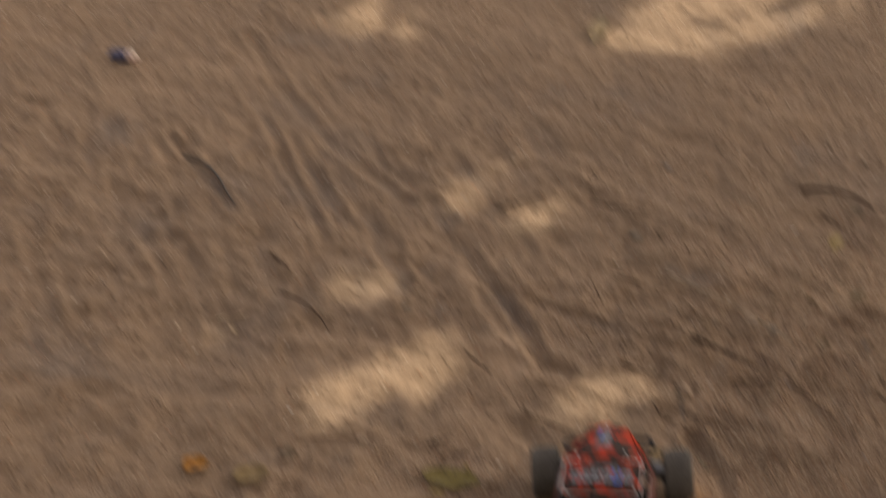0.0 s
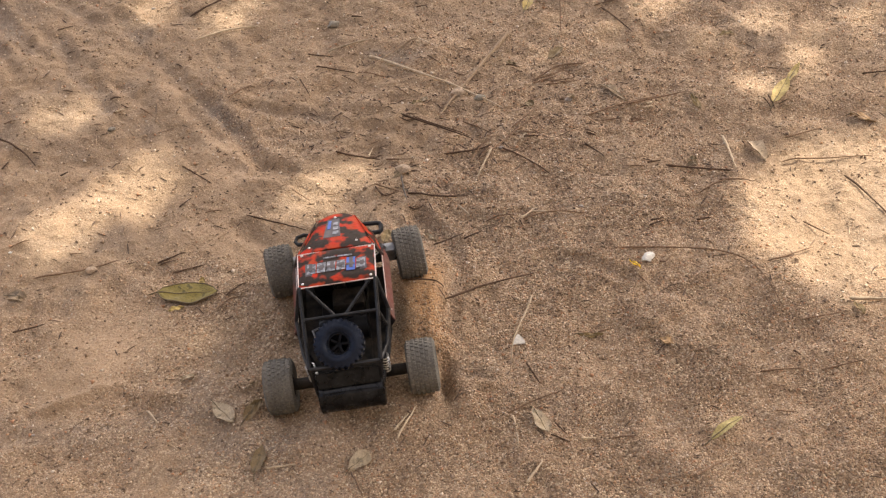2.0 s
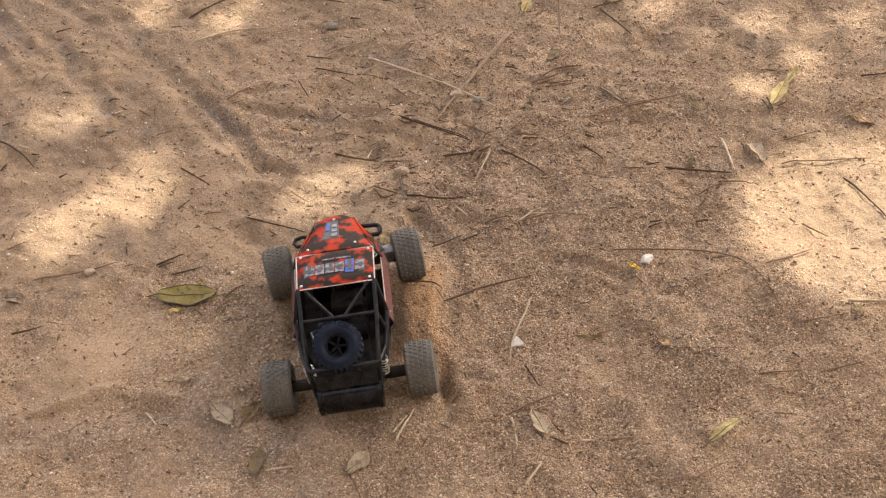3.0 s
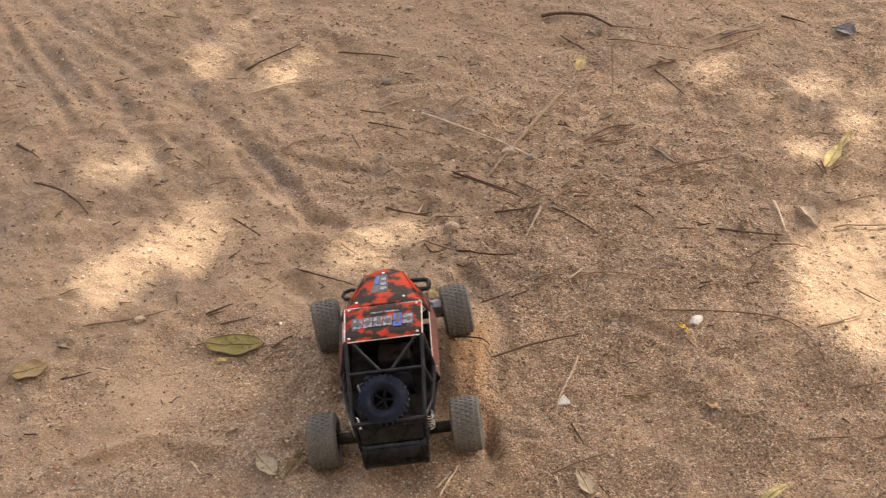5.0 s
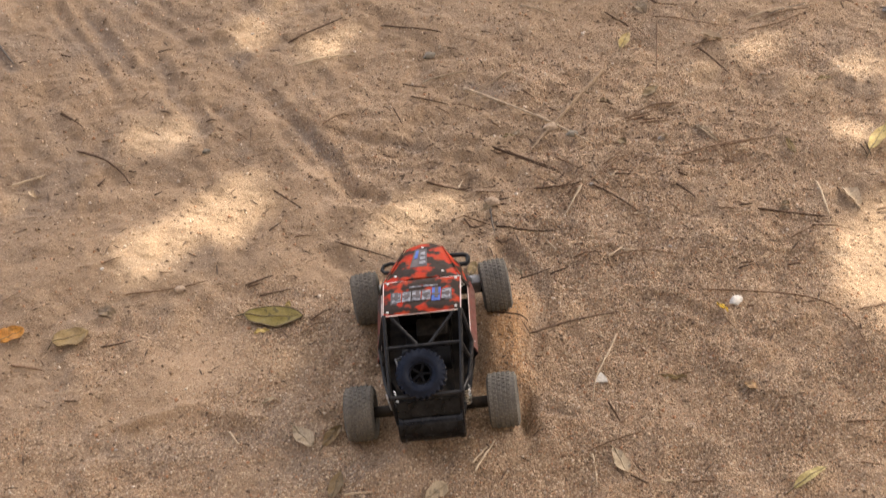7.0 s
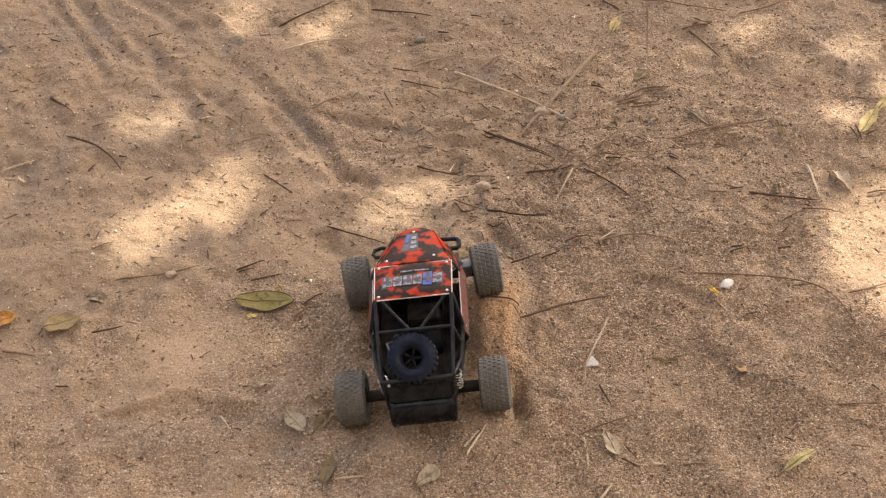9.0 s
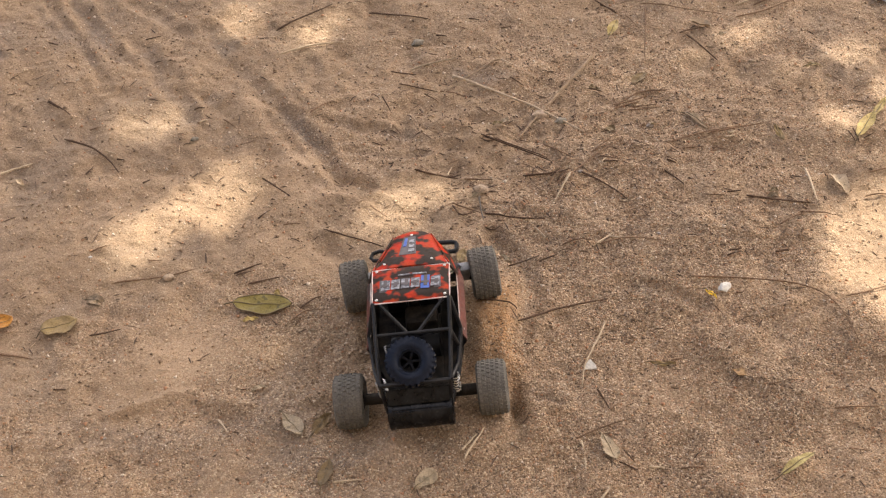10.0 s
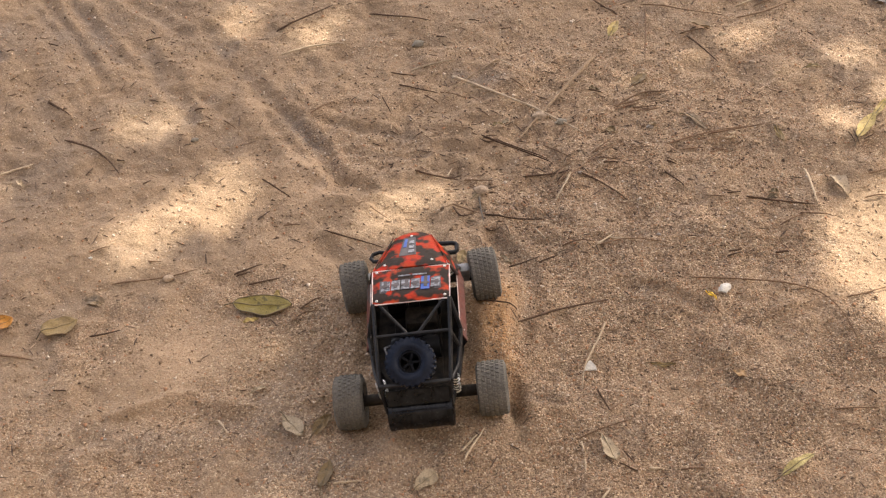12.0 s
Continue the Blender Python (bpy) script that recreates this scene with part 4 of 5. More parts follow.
def _spare_tyre():
    """One skin, with chunky lugs raised from the tread, staggered on the two shoulders."""
    r, w, sides = 0.0272, 0.022, 104
    h = w / 2
    bm = bmesh.new()
    profile = [(-h + 0.004, 0.42, 0), (-h + 0.0016, 0.46, 0), (-h + 0.0014, 0.50, 0), (-h + 0.0004, 0.53, 0), (-h - 0.0006, 0.64, 0), (-h - 0.0002, 0.75, 0), (-h + 0.0008, 0.80, 0), (-h + 0.0010, 0.86, 1), (-h + 0.002, 0.93, 1), (-0.0012, 0.95, 1), (0.0012, 0.95, 2), (h - 0.002, 0.93, 2), (h - 0.0010, 0.86, 2), (h - 0.0008, 0.80, 0),
               (h + 0.0002, 0.75, 0), (h + 0.0006, 0.64, 0), (h - 0.0004, 0.53, 0), (h - 0.0014, 0.50, 0), (h - 0.0016, 0.46, 0), (h - 0.004, 0.42, 0), (0, 0.40, 0)]
    rings = []
    for a, f, lug in profile:
        ring = []
        for k in range(sides):
            up = lug and ((k + (2 if lug == 2 else 0)) % 4) < 2
            rad = r * (f + (0.055 if up else -0.01 if lug else 0))
            t = 2 * math.pi * k / sides
            ring.append(bm.verts.new((a, rad * math.cos(t), rad * math.sin(t))))
        rings.append(ring)
    for one, two in zip(rings, rings[1:] + rings[:1]):
        for k in range(sides):
            face = bm.faces.new((one[k], two[k], two[(k + 1) % sides], one[(k + 1) % sides]))
            face.material_index = 1 if all((v.co.yz.length > r * 0.97) for v in face.verts) else 0
    return bm


toy_car()


# ---- things lying on the sand ----
def bend(pts, steps):
    """Points along a smooth curve through pts."""
    p = [Vector(q) for q in pts]
    if len(p) == 2:
        p = [p[0], p[0].lerp(p[1], 0.5), p[1]]
    out = []
    for i in range(len(p) - 1):
        a, b, c, d = p[max(i - 1, 0)], p[i], p[i + 1], p[min(i + 2, len(p) - 1)]
        for k in range(steps):
            t = k / steps
            out.append(0.5 * ((2 * b) + (c - a) * t + (2 * a - 5 * b + 4 * c - d) * t * t + (3 * b - a - 3 * c + d) * t ** 3))
    return out + [p[-1]]


def bed(x, y, r=0.004):
    """The height of the highest sand round a place."""
    a = np.linspace(0, 2 * math.pi, 7)[:-1]
    return float(np.max(height(x + np.append(r * np.cos(a), 0), y + np.append(r * np.sin(a), 0))))


def twig(tone, thick, *way):
    """A dry stem along way, thick mm in radius, tapered, knotted and bedded on the sand."""
    rnd = random.Random(round(1000 * (way[0][0] + 3 * way[0][1])))
    flat = bend([(x, y, 0) for x, y in way], 5)
    r = max(thick, 1.05) / 1000 * (1.2 if tone == "straw" else 1.0)
    pts, radii = [], []
    for i, p in enumerate(flat):
        f = i / (len(flat) - 1)
        kink = 0.22 * r
        q = Vector((p.x + rnd.uniform(-kink, kink), p.y + rnd.uniform(-kink, kink), 0))
        q.z = bed(q.x, q.y) + r * 0.85 + 0.0010
        pts.append(q)
        radii.append(r * (1.05 - 0.55 * f) * rnd.uniform(0.86, 1.12) * (0.5 if i in (0, len(flat) - 1) else 1))
    for _ in range(12):
        for i in range(1, len(pts) - 1):
            pts[i].z = max(pts[i].z, 0.5 * (pts[i - 1].z + pts[i + 1].z))
    bm = ring_tube(bmesh.new(), pts, radii, 7)
    if tone == "grey" and len(way) > 2:
        i = rnd.randrange(3, len(pts) - 3)
        side = (pts[i + 1] - pts[i]).cross(Vector((0, 0, 1))).normalized() * rnd.choice((-1, 1))
        ring_tube(bm, [pts[i], pts[i] + side * 3 * r + (pts[i + 1] - pts[i]) * 0.4, pts[i] + side * 5 * r + (pts[i + 1] - pts[i])], [r * 0.5, r * 0.4, r * 0.2], 5)
    name = "straw" if tone == "straw" else "twig"
    tagged(new(name, finish(bm, name, TWIGS[tone])), TWIG_WORDS[tone], name, "straws on the sand" if name == "straw" else "twigs on the sand")


def fallen_leaf(tone, wide, a, b):
    """A leaf from a to b, wide mm across, cupped, with a midrib and a stalk."""
    rnd = random.Random(round(1000 * (a[0] * 5 + a[1])))
    a, b = Vector((*a, 0)), Vector((*b, 0))
    length, w = (b - a).length, wide * (1.0 if tone == "yellow" else 1.25) / 2000
    way = (b - a).normalized()
    side = Vector((-way.y, way.x, 0))
    cup, wave = rnd.uniform(0.10, 0.40) * w, rnd.uniform(0.0, 6.0)
    if tone == "olive":
        cup = 0.06 * w
    if tone == "paper":
        cup = 0.8 * w
    lift = {"olive": 0.003, "clay": 0.001, "slate": 0.001}.get(tone, 0.004)
    tilt = rnd.uniform(-0.25, 0.25) * {"olive": 0.0, "clay": 0.3, "slate": 0.3}.get(tone, 1.0)
    n, half = 14, 4
    base = bed(a.x + way.x * length / 2, a.y + way.y * length / 2, min(length, 2 * w) * 0.4)
    bm = bmesh.new()
    grid, low = {}, {}
    sunk = 0.006 if tone in ("clay", "slate", "orange_tan") else 0.0
    uneven = [(rnd.uniform(0.93, 1.04), rnd.uniform(0.93, 1.04)) for _ in range(n + 1)] if tone not in ("olive", "yellow") else [(1, 1)] * (n + 1)
    for i in range(n + 1):
        f = i / n
        shape = (math.sin(math.pi * f ** (1.5 if tone == "beige" else 0.9))) ** (0.55 if tone in ("olive", "tan", "clay", "paper", "beige") else 0.75) if 0 < f < 1 else 0.0
        shape = max(shape, 0.03) * (1 + 0.07 * math.sin(9 * f + wave))
        for j in range(-half, half + 1):
            s = j / half
            p = a + way * (length * f) + side * (w * shape * s * uneven[i][j > 0])
            z = lift + cup * (abs(s) ** 1.6) * shape + 0.0016 * math.sin(5 * f + wave) + tilt * w * s + 0.0008 * math.sin(14 * f + 3 * abs(s))
            p.z = float(height(p.x, p.y)) * 0.25 + base * 0.75 + max(z, 0.001) - sunk * (abs(f - 0.45) * 1.6 + 0.3 * s * math.sin(wave)) ** 2
            grid[i, j] = bm.verts.new(p)
            low[i, j] = bm.verts.new(p - Vector((0, 0, 0.0004)))
    for i in range(n):
        for j in range(-half, half):
            bm.faces.new((grid[i, j], grid[i + 1, j], grid[i + 1, j + 1], grid[i, j + 1]))
            bm.faces.new((low[i, j + 1], low[i + 1, j + 1], low[i + 1, j], low[i, j]))
    rim = [(i, -half) for i in range(n)] + [(n, j) for j in range(-half, half)] + [(i, half) for i in range(n, 0, -1)] + [(0, j) for j in range(half, -half, -1)]
    for p, q in zip(rim, rim[1:] + rim[:1]):
        bm.faces.new((grid[q], grid[p], low[p], low[q]))
    edge = [grid[k].co.copy() for k in rim]
    mid = [grid[i, 0].co.copy() + Vector((0, 0, 0.0003)) for i in range(n + 1)]
    leaf = tagged(new("fallen_leaf", finish(bm, "fallen_leaf", LEAVES[tone])), LEAF_TONES[tone][2], "leaf", "fallen leaves on the sand")
    if tone == "olive":
        part("rim", ring_tube(bmesh.new(), edge, 0.0008, 5, closed=True), RIB, leaf, "dark brown leaf edge")
    if length > 0.020 and tone != "paper":
        stalk = mid[0] - way * length * 0.16
        stalk.z = float(height(stalk.x, stalk.y)) + 0.0015
        thick = 0.0007 if length > 0.05 else 0.0005
        part("midrib", ring_tube(bmesh.new(), [stalk] + mid[:-1], [thick * (1.2 - 0.8 * k / n) for k in range(n + 1)], 5), RIB, leaf)


def pebble(tone, size, at):
    """A worn stone, size mm across."""
    rnd = random.Random(round(1000 * (at[0] * 7 + at[1])))
    bm = bmesh.new()
    bmesh.ops.create_icosphere(bm, subdivisions=3, radius=size / 2000)
    shift = Vector((rnd.uniform(0, 9), rnd.uniform(0, 9), rnd.uniform(0, 9)))
    for v in bm.verts:
        d = v.co.normalized()
        v.co *= 1 + 0.35 * noise.noise(d * 1.3 + shift) + 0.12 * noise.noise(d * 3.1 + shift)
        for cut in (Vector((0.3, 0.2, 0.93)), Vector((-0.8, 0.3, 0.5)), Vector((0.5, -0.75, 0.4))):
            over = v.co.dot(cut.normalized()) - 0.29 * size / 1000
            if over > 0:
                v.co -= cut.normalized() * over * 0.8
    bmesh.ops.scale(bm, vec=(1.08, 0.74, 0.50), verts=bm.verts)
    bmesh.ops.rotate(bm, matrix=Matrix.Rotation(rnd.uniform(-0.5, 0.5), 3, "Z"), verts=bm.verts)
    bmesh.ops.translate(bm, vec=(at[0], at[1], float(height(*at)) + 0.24 * size / 1000), verts=bm.verts)
    tagged(new("pebble", finish(bm, "pebble", STONES[tone])), STONE_WORDS[tone], "pebble", "pebbles on the sand")


twig("brown_dark", 1.5, (-0.229, 0.680), (-0.189, 0.709), (-0.149, 0.739))
twig("straw", 1.5, (-0.217, 0.621), (-0.168, 0.638), (-0.127, 0.644))
twig("brown_dark", 1.5, (-0.094, 0.730), (-0.055, 0.713), (-0.003, 0.699))
twig("stem", 2.9, (0.228, 0.606), (0.171, 0.512), (0.117, 0.423))
twig("straw", 1.8, (0.029, 0.566), (0.041, 0.557), (0.097, 0.515), (0.138, 0.489), (0.204, 0.435))
twig("stem", 1.2, (0.099, 0.602), (0.060, 0.566), (0.012, 0.517))
twig("brown_dark", 1.5, (0.067, 0.425), (0.114, 0.398), (0.158, 0.374))
twig("brown_dark", 1.0, (0.086, 0.421), (0.155, 0.382))
twig("brown_dark", 1.3, (0.194, 0.351), (0.225, 0.327), (0.253, 0.296))
twig("brown_dark", 1.5, (0.120, 0.347), (0.164, 0.351), (0.183, 0.358))
twig("straw", 1.3, (0.182, 0.346), (0.158, 0.294))
twig("brown_dark", 1.6, (-0.020, 0.356), (0.006, 0.350), (0.037, 0.344))
twig("brown_dark", 1.5, (0.070, 0.271), (0.103, 0.262), (0.146, 0.262))
twig("bark", 1.2, (0.028, 0.290), (0.064, 0.274))
twig("brown_dark", 1.6, (0.403, 0.302), (0.444, 0.292), (0.486, 0.283))
twig("bark", 1.2, (0.466, 0.270), (0.508, 0.265))
twig("straw", 1.4, (0.488, 0.365), (0.490, 0.325), (0.490, 0.286))
twig("bark", 1.2, (0.315, 0.729), (0.309, 0.664), (0.302, 0.598))
twig("brown_dark", 1.4, (0.369, 0.663), (0.405, 0.593))
twig("brown_dark", 1.3, (0.304, 0.352), (0.326, 0.321))
twig("brown_dark", 1.0, (0.557, 0.430), (0.563, 0.411))
twig("bark", 1.2, (0.313, 0.405), (0.360, 0.425), (0.432, 0.448))
twig("bark", 1.1, (0.316, 0.150), (0.380, 0.146), (0.433, 0.138), (0.467, 0.121), (0.486, 0.085), (0.494, 0.039))
twig("brown_dark", 1.7, (0.105, 0.070), (0.155, 0.098), (0.213, 0.119))
twig("brown_dark", 1.2, (0.061, 0.094), (0.091, 0.089), (0.104, 0.082))
twig("straw", 0.9, (0.207, 0.080), (0.194, 0.046), (0.179, 0.011), (0.174, -0.019))
twig("bark", 1.1, (0.163, -0.096), (0.188, -0.082), (0.225, -0.067))
twig("straw", 1.2, (0.039, -0.116), (0.056, -0.092))
twig("straw", 1.2, (0.042, -0.125), (0.064, -0.084))
twig("straw", 1.5, (0.174, -0.191), (0.193, -0.167))
twig("straw", 1.5, (0.238, -0.133), (0.255, -0.130))
twig("bark", 0.9, (0.272, -0.133), (0.298, -0.135))
twig("brown_dark", 1.0, (0.206, -0.128), (0.226, -0.138))
twig("bark", 1.2, (-0.381, 0.149), (-0.321, 0.159), (-0.281, 0.174))
twig("brown_dark", 1.3, (-0.236, 0.166), (-0.203, 0.183))
twig("brown_dark", 1.3, (-0.217, 0.150), (-0.179, 0.162))
twig("brown_dark", 1.5, (-0.493, 0.430), (-0.455, 0.411), (-0.424, 0.383), (-0.408, 0.360))
twig("straw", 1.6, (-0.567, 0.365), (-0.526, 0.383))
twig("brown_dark", 1.3, (-0.218, 0.343), (-0.179, 0.312))
twig("brown_dark", 1.2, (-0.324, 0.485), (-0.309, 0.487))
twig("brown_dark", 1.2, (-0.394, 0.064), (-0.357, 0.069))
twig("bark", 1.6, (-0.491, 0.032), (-0.451, 0.025))
twig("brown_dark", 1.0, (-0.417, -0.026), (-0.402, -0.027))
twig("straw", 0.9, (-0.229, -0.063), (-0.216, -0.085))
twig("brown_dark", 1.2, (-0.128, 0.245), (-0.084, 0.227), (-0.056, 0.215))
twig("bark", 0.9, (-0.076, 0.293), (-0.054, 0.273))
twig("bark", 1.3, (-0.164, 0.472), (-0.135, 0.502))
twig("brown_dark", 1.2, (-0.058, 0.574), (-0.022, 0.570))
twig("brown_dark", 1.1, (-0.046, 0.546), (0.009, 0.528))
twig("bark", 1.2, (0.012, 0.527), (0.047, 0.517))
twig("straw", 1.2, (-0.030, 0.584), (0.034, 0.604))
twig("brown_dark", 3.2, (0.214, 0.810), (0.244, 0.809), (0.287, 0.802), (0.318, 0.771))
twig("bark", 1.0, (0.315, 0.773), (0.352, 0.769))
twig("brown_dark", 1.2, (0.240, 0.758), (0.271, 0.721))
twig("straw", 1.0, (0.113, 0.775), (0.163, 0.752))
twig("brown_dark", 1.5, (0.579, 0.792), (0.616, 0.779))
twig("straw", 1.3, (0.451, 0.739), (0.520, 0.753))
twig("bark", 1.3, (0.475, 0.730), (0.547, 0.759))
twig("grey", 1.3, (0.484, 0.738), (0.540, 0.769))
twig("bark", 1.3, (0.250, 0.484), (0.287, 0.504))
twig("brown_dark", 1.6, (0.628, 0.272), (0.646, 0.232), (0.662, 0.191))
twig("bark", 1.3, (0.555, 0.189), (0.582, 0.164))
twig("bark", 1.2, (0.557, 0.310), (0.607, 0.306), (0.674, 0.308))
twig("bark", 1.2, (0.569, 0.351), (0.622, 0.368))
twig("straw", 2.0, (0.576, 0.050), (0.625, 0.044))
twig("bark", 1.0, (0.515, 0.019), (0.571, 0.029))
twig("bark", 1.0, (0.446, -0.058), (0.498, -0.054))
twig("bark", 1.0, (0.516, -0.059), (0.569, -0.048))
twig("bark", 1.3, (0.351, -0.195), (0.393, -0.169))
twig("brown_dark", 1.2, (0.704, 0.477), (0.747, 0.478))
twig("brown_dark", 1.2, (0.564, 0.435), (0.568, 0.409))
twig("bark", 1.3, (-0.005, -0.168), (0.003, -0.194))
twig("grey", 3.0, (-0.738, 0.742), (-0.683, 0.710), (-0.621, 0.625))
twig("brown_dark", 1.3, (-0.530, 0.512), (-0.493, 0.479))
twig("bark", 1.2, (-0.365, 0.826), (-0.338, 0.824))
twig("brown_dark", 1.2, (0.097, 0.170), (0.136, 0.194))
twig("bark", 1.1, (0.210, 0.214), (0.245, 0.221), (0.292, 0.211))
twig("brown_dark", 1.2, (0.005, 0.663), (0.021, 0.660))
twig("brown_dark", 1.0, (0.053, 0.703), (0.069, 0.696))
twig("bark", 1.0, (0.100, 0.681), (0.116, 0.683))
twig("bark", 1.0, (-0.010, 0.522), (0.010, 0.504))
twig("brown_dark", 1.0, (-0.068, 0.513), (-0.055, 0.477))
twig("straw", 1.1, (0.050, 0.549), (0.092, 0.522), (0.142, 0.492))
twig("straw", 0.9, (0.098, 0.595), (0.113, 0.580))
twig("brown_dark", 1.1, (0.250, 0.747), (0.273, 0.721))
twig("bark", 1.0, (0.285, 0.716), (0.299, 0.683))
twig("bark", 1.0, (0.308, 0.741), (0.366, 0.726), (0.431, 0.715))
twig("bark", 1.3, (0.446, 0.705), (0.489, 0.715), (0.534, 0.739))
twig("bark", 1.0, (0.359, 0.667), (0.402, 0.682))
twig("bark", 1.4, (0.250, 0.489), (0.288, 0.523), (0.327, 0.527))
twig("bark", 1.0, (0.268, 0.481), (0.312, 0.489))
twig("brown_dark", 1.4, (0.218, 0.530), (0.235, 0.523))
twig("straw", 0.9, (0.022, 0.354), (0.028, 0.370))
twig("bark", 0.9, (0.044, 0.342), (0.082, 0.341))
twig("bark", 0.9, (0.153, 0.327), (0.170, 0.358), (0.185, 0.370))
twig("bark", 0.8, (0.164, 0.329), (0.180, 0.353))
twig("bark", 1.1, (0.176, 0.337), (0.215, 0.380), (0.255, 0.417))
twig("brown_dark", 1.4, (0.029, 0.284), (0.040, 0.267), (0.054, 0.274))
twig("grey", 1.4, (0.063, 0.304), (0.065, 0.276), (0.068, 0.256))
twig("brown_dark", 1.3, (0.070, 0.245), (0.079, 0.241), (0.089, 0.246))
twig("straw", 0.9, (0.132, 0.246), (0.145, 0.225))
twig("bark", 0.9, (-0.034, 0.278), (-0.017, 0.282))
twig("brown_dark", 1.4, (0.309, 0.372), (0.321, 0.366))
twig("straw", 1.3, (0.392, 0.419), (0.405, 0.421))
twig("bark", 0.9, (0.333, 0.400), (0.363, 0.403))
twig("bark", 1.0, (0.368, 0.389), (0.394, 0.405))
twig("bark", 1.3, (0.369, 0.424), (0.408, 0.437), (0.449, 0.452))
twig("brown_dark", 1.2, (0.225, 0.367), (0.248, 0.368))
twig("straw", 0.9, (0.223, 0.363), (0.229, 0.374))
twig("brown_dark", 1.2, (0.379, 0.306), (0.399, 0.313))
twig("bark", 1.0, (0.357, 0.301), (0.375, 0.300))
twig("brown_dark", 1.0, (0.319, 0.220), (0.330, 0.223))
twig("brown_dark", 1.1, (0.363, 0.188), (0.384, 0.200))
twig("brown_dark", 1.2, (0.425, 0.202), (0.442, 0.203))
twig("bark", 1.0, (0.365, 0.126), (0.373, 0.124), (0.381, 0.135))
twig("bark", 1.3, (0.495, 0.120), (0.518, 0.122), (0.558, 0.144))
twig("bark", 0.9, (0.337, 0.103), (0.344, 0.092))
twig("straw", 0.9, (0.168, -0.098), (0.170, -0.112))
twig("straw", 1.0, (0.170, -0.124), (0.170, -0.142))
twig("brown_dark", 1.0, (0.213, -0.109), (0.222, -0.126))
twig("bark", 0.9, (0.278, 0.024), (0.291, 0.028))
twig("brown_dark", 1.1, (0.190, -0.023), (0.198, -0.043), (0.202, -0.055))
twig("bark", 0.9, (0.202, -0.055), (0.214, -0.045))
twig("brown_dark", 1.0, (0.447, -0.058), (0.463, -0.056))
twig("brown_dark", 1.1, (0.491, -0.029), (0.498, -0.037))
twig("bark", 0.9, (0.381, -0.023), (0.390, -0.020))
twig("bark", 1.0, (0.453, -0.111), (0.473, -0.117))
twig("brown_dark", 1.2, (-0.556, 0.646), (-0.541, 0.642))
twig("brown_dark", 1.2, (-0.613, 0.628), (-0.605, 0.636))
twig("straw", 0.9, (-0.314, 0.459), (-0.300, 0.466))
twig("bark", 0.9, (-0.282, 0.466), (-0.265, 0.452))
twig("brown_dark", 1.0, (-0.417, 0.658), (-0.397, 0.671))
twig("brown_dark", 1.0, (-0.530, 0.510), (-0.511, 0.493))
twig("bark", 1.0, (-0.462, 0.449), (-0.445, 0.449))
twig("straw", 0.9, (-0.433, 0.402), (-0.417, 0.396))
twig("brown_dark", 1.0, (-0.415, 0.387), (-0.404, 0.385))
twig("brown_dark", 1.2, (-0.373, 0.337), (-0.364, 0.345))
twig("brown_dark", 1.2, (-0.451, 0.358), (-0.444, 0.372))
twig("brown_dark", 1.0, (-0.217, 0.268), (-0.203, 0.287))
twig("bark", 1.0, (-0.184, 0.258), (-0.163, 0.262))
twig("bark", 0.9, (-0.417, 0.203), (-0.394, 0.214))
twig("bark", 0.9, (-0.342, 0.185), (-0.326, 0.186))
twig("brown_dark", 1.0, (-0.233, 0.164), (-0.215, 0.170))
twig("bark", 1.0, (-0.159, 0.081), (-0.147, 0.098), (-0.128, 0.104))
twig("brown_dark", 1.0, (-0.151, 0.104), (-0.136, 0.123), (-0.128, 0.130))
twig("straw", 0.8, (-0.096, -0.157), (-0.066, -0.151))
twig("bark", 1.2, (0.164, 0.211), (0.183, 0.216), (0.200, 0.218))
twig("straw", 1.2, (0.222, 0.228), (0.239, 0.224), (0.256, 0.219))
twig("straw", 1.2, (0.207, 0.214), (0.227, 0.232))
twig("brown_dark", 1.2, (0.134, 0.182), (0.158, 0.197))
twig("bark", 1.2, (0.438, 0.251), (0.475, 0.270))
twig("brown_dark", 1.2, (0.367, 0.199), (0.384, 0.204))
twig("brown_dark", 1.3, (0.427, 0.202), (0.441, 0.205))
twig("bark", 1.1, (0.248, 0.492), (0.286, 0.509), (0.327, 0.537))
twig("bark", 1.1, (0.275, 0.490), (0.310, 0.497))
twig("bark", 1.1, (0.212, 0.388), (0.251, 0.429))
twig("straw", 1.3, (0.397, 0.425), (0.407, 0.430))
twig("bark", 1.3, (0.372, 0.399), (0.391, 0.404))
twig("bark", 1.2, (0.310, 0.378), (0.322, 0.370))
twig("bark", 1.2, (0.109, 0.550), (0.128, 0.536))
twig("bark", 1.1, (0.068, 0.479), (0.080, 0.468))
twig("bark", 1.1, (0.219, 0.377), (0.246, 0.374))
twig("bark", 1.2, (0.150, 0.409), (0.187, 0.375))
twig("brown_dark", 1.4, (0.156, 0.346), (0.170, 0.362))
twig("brown_dark", 1.2, (0.164, 0.335), (0.178, 0.357))

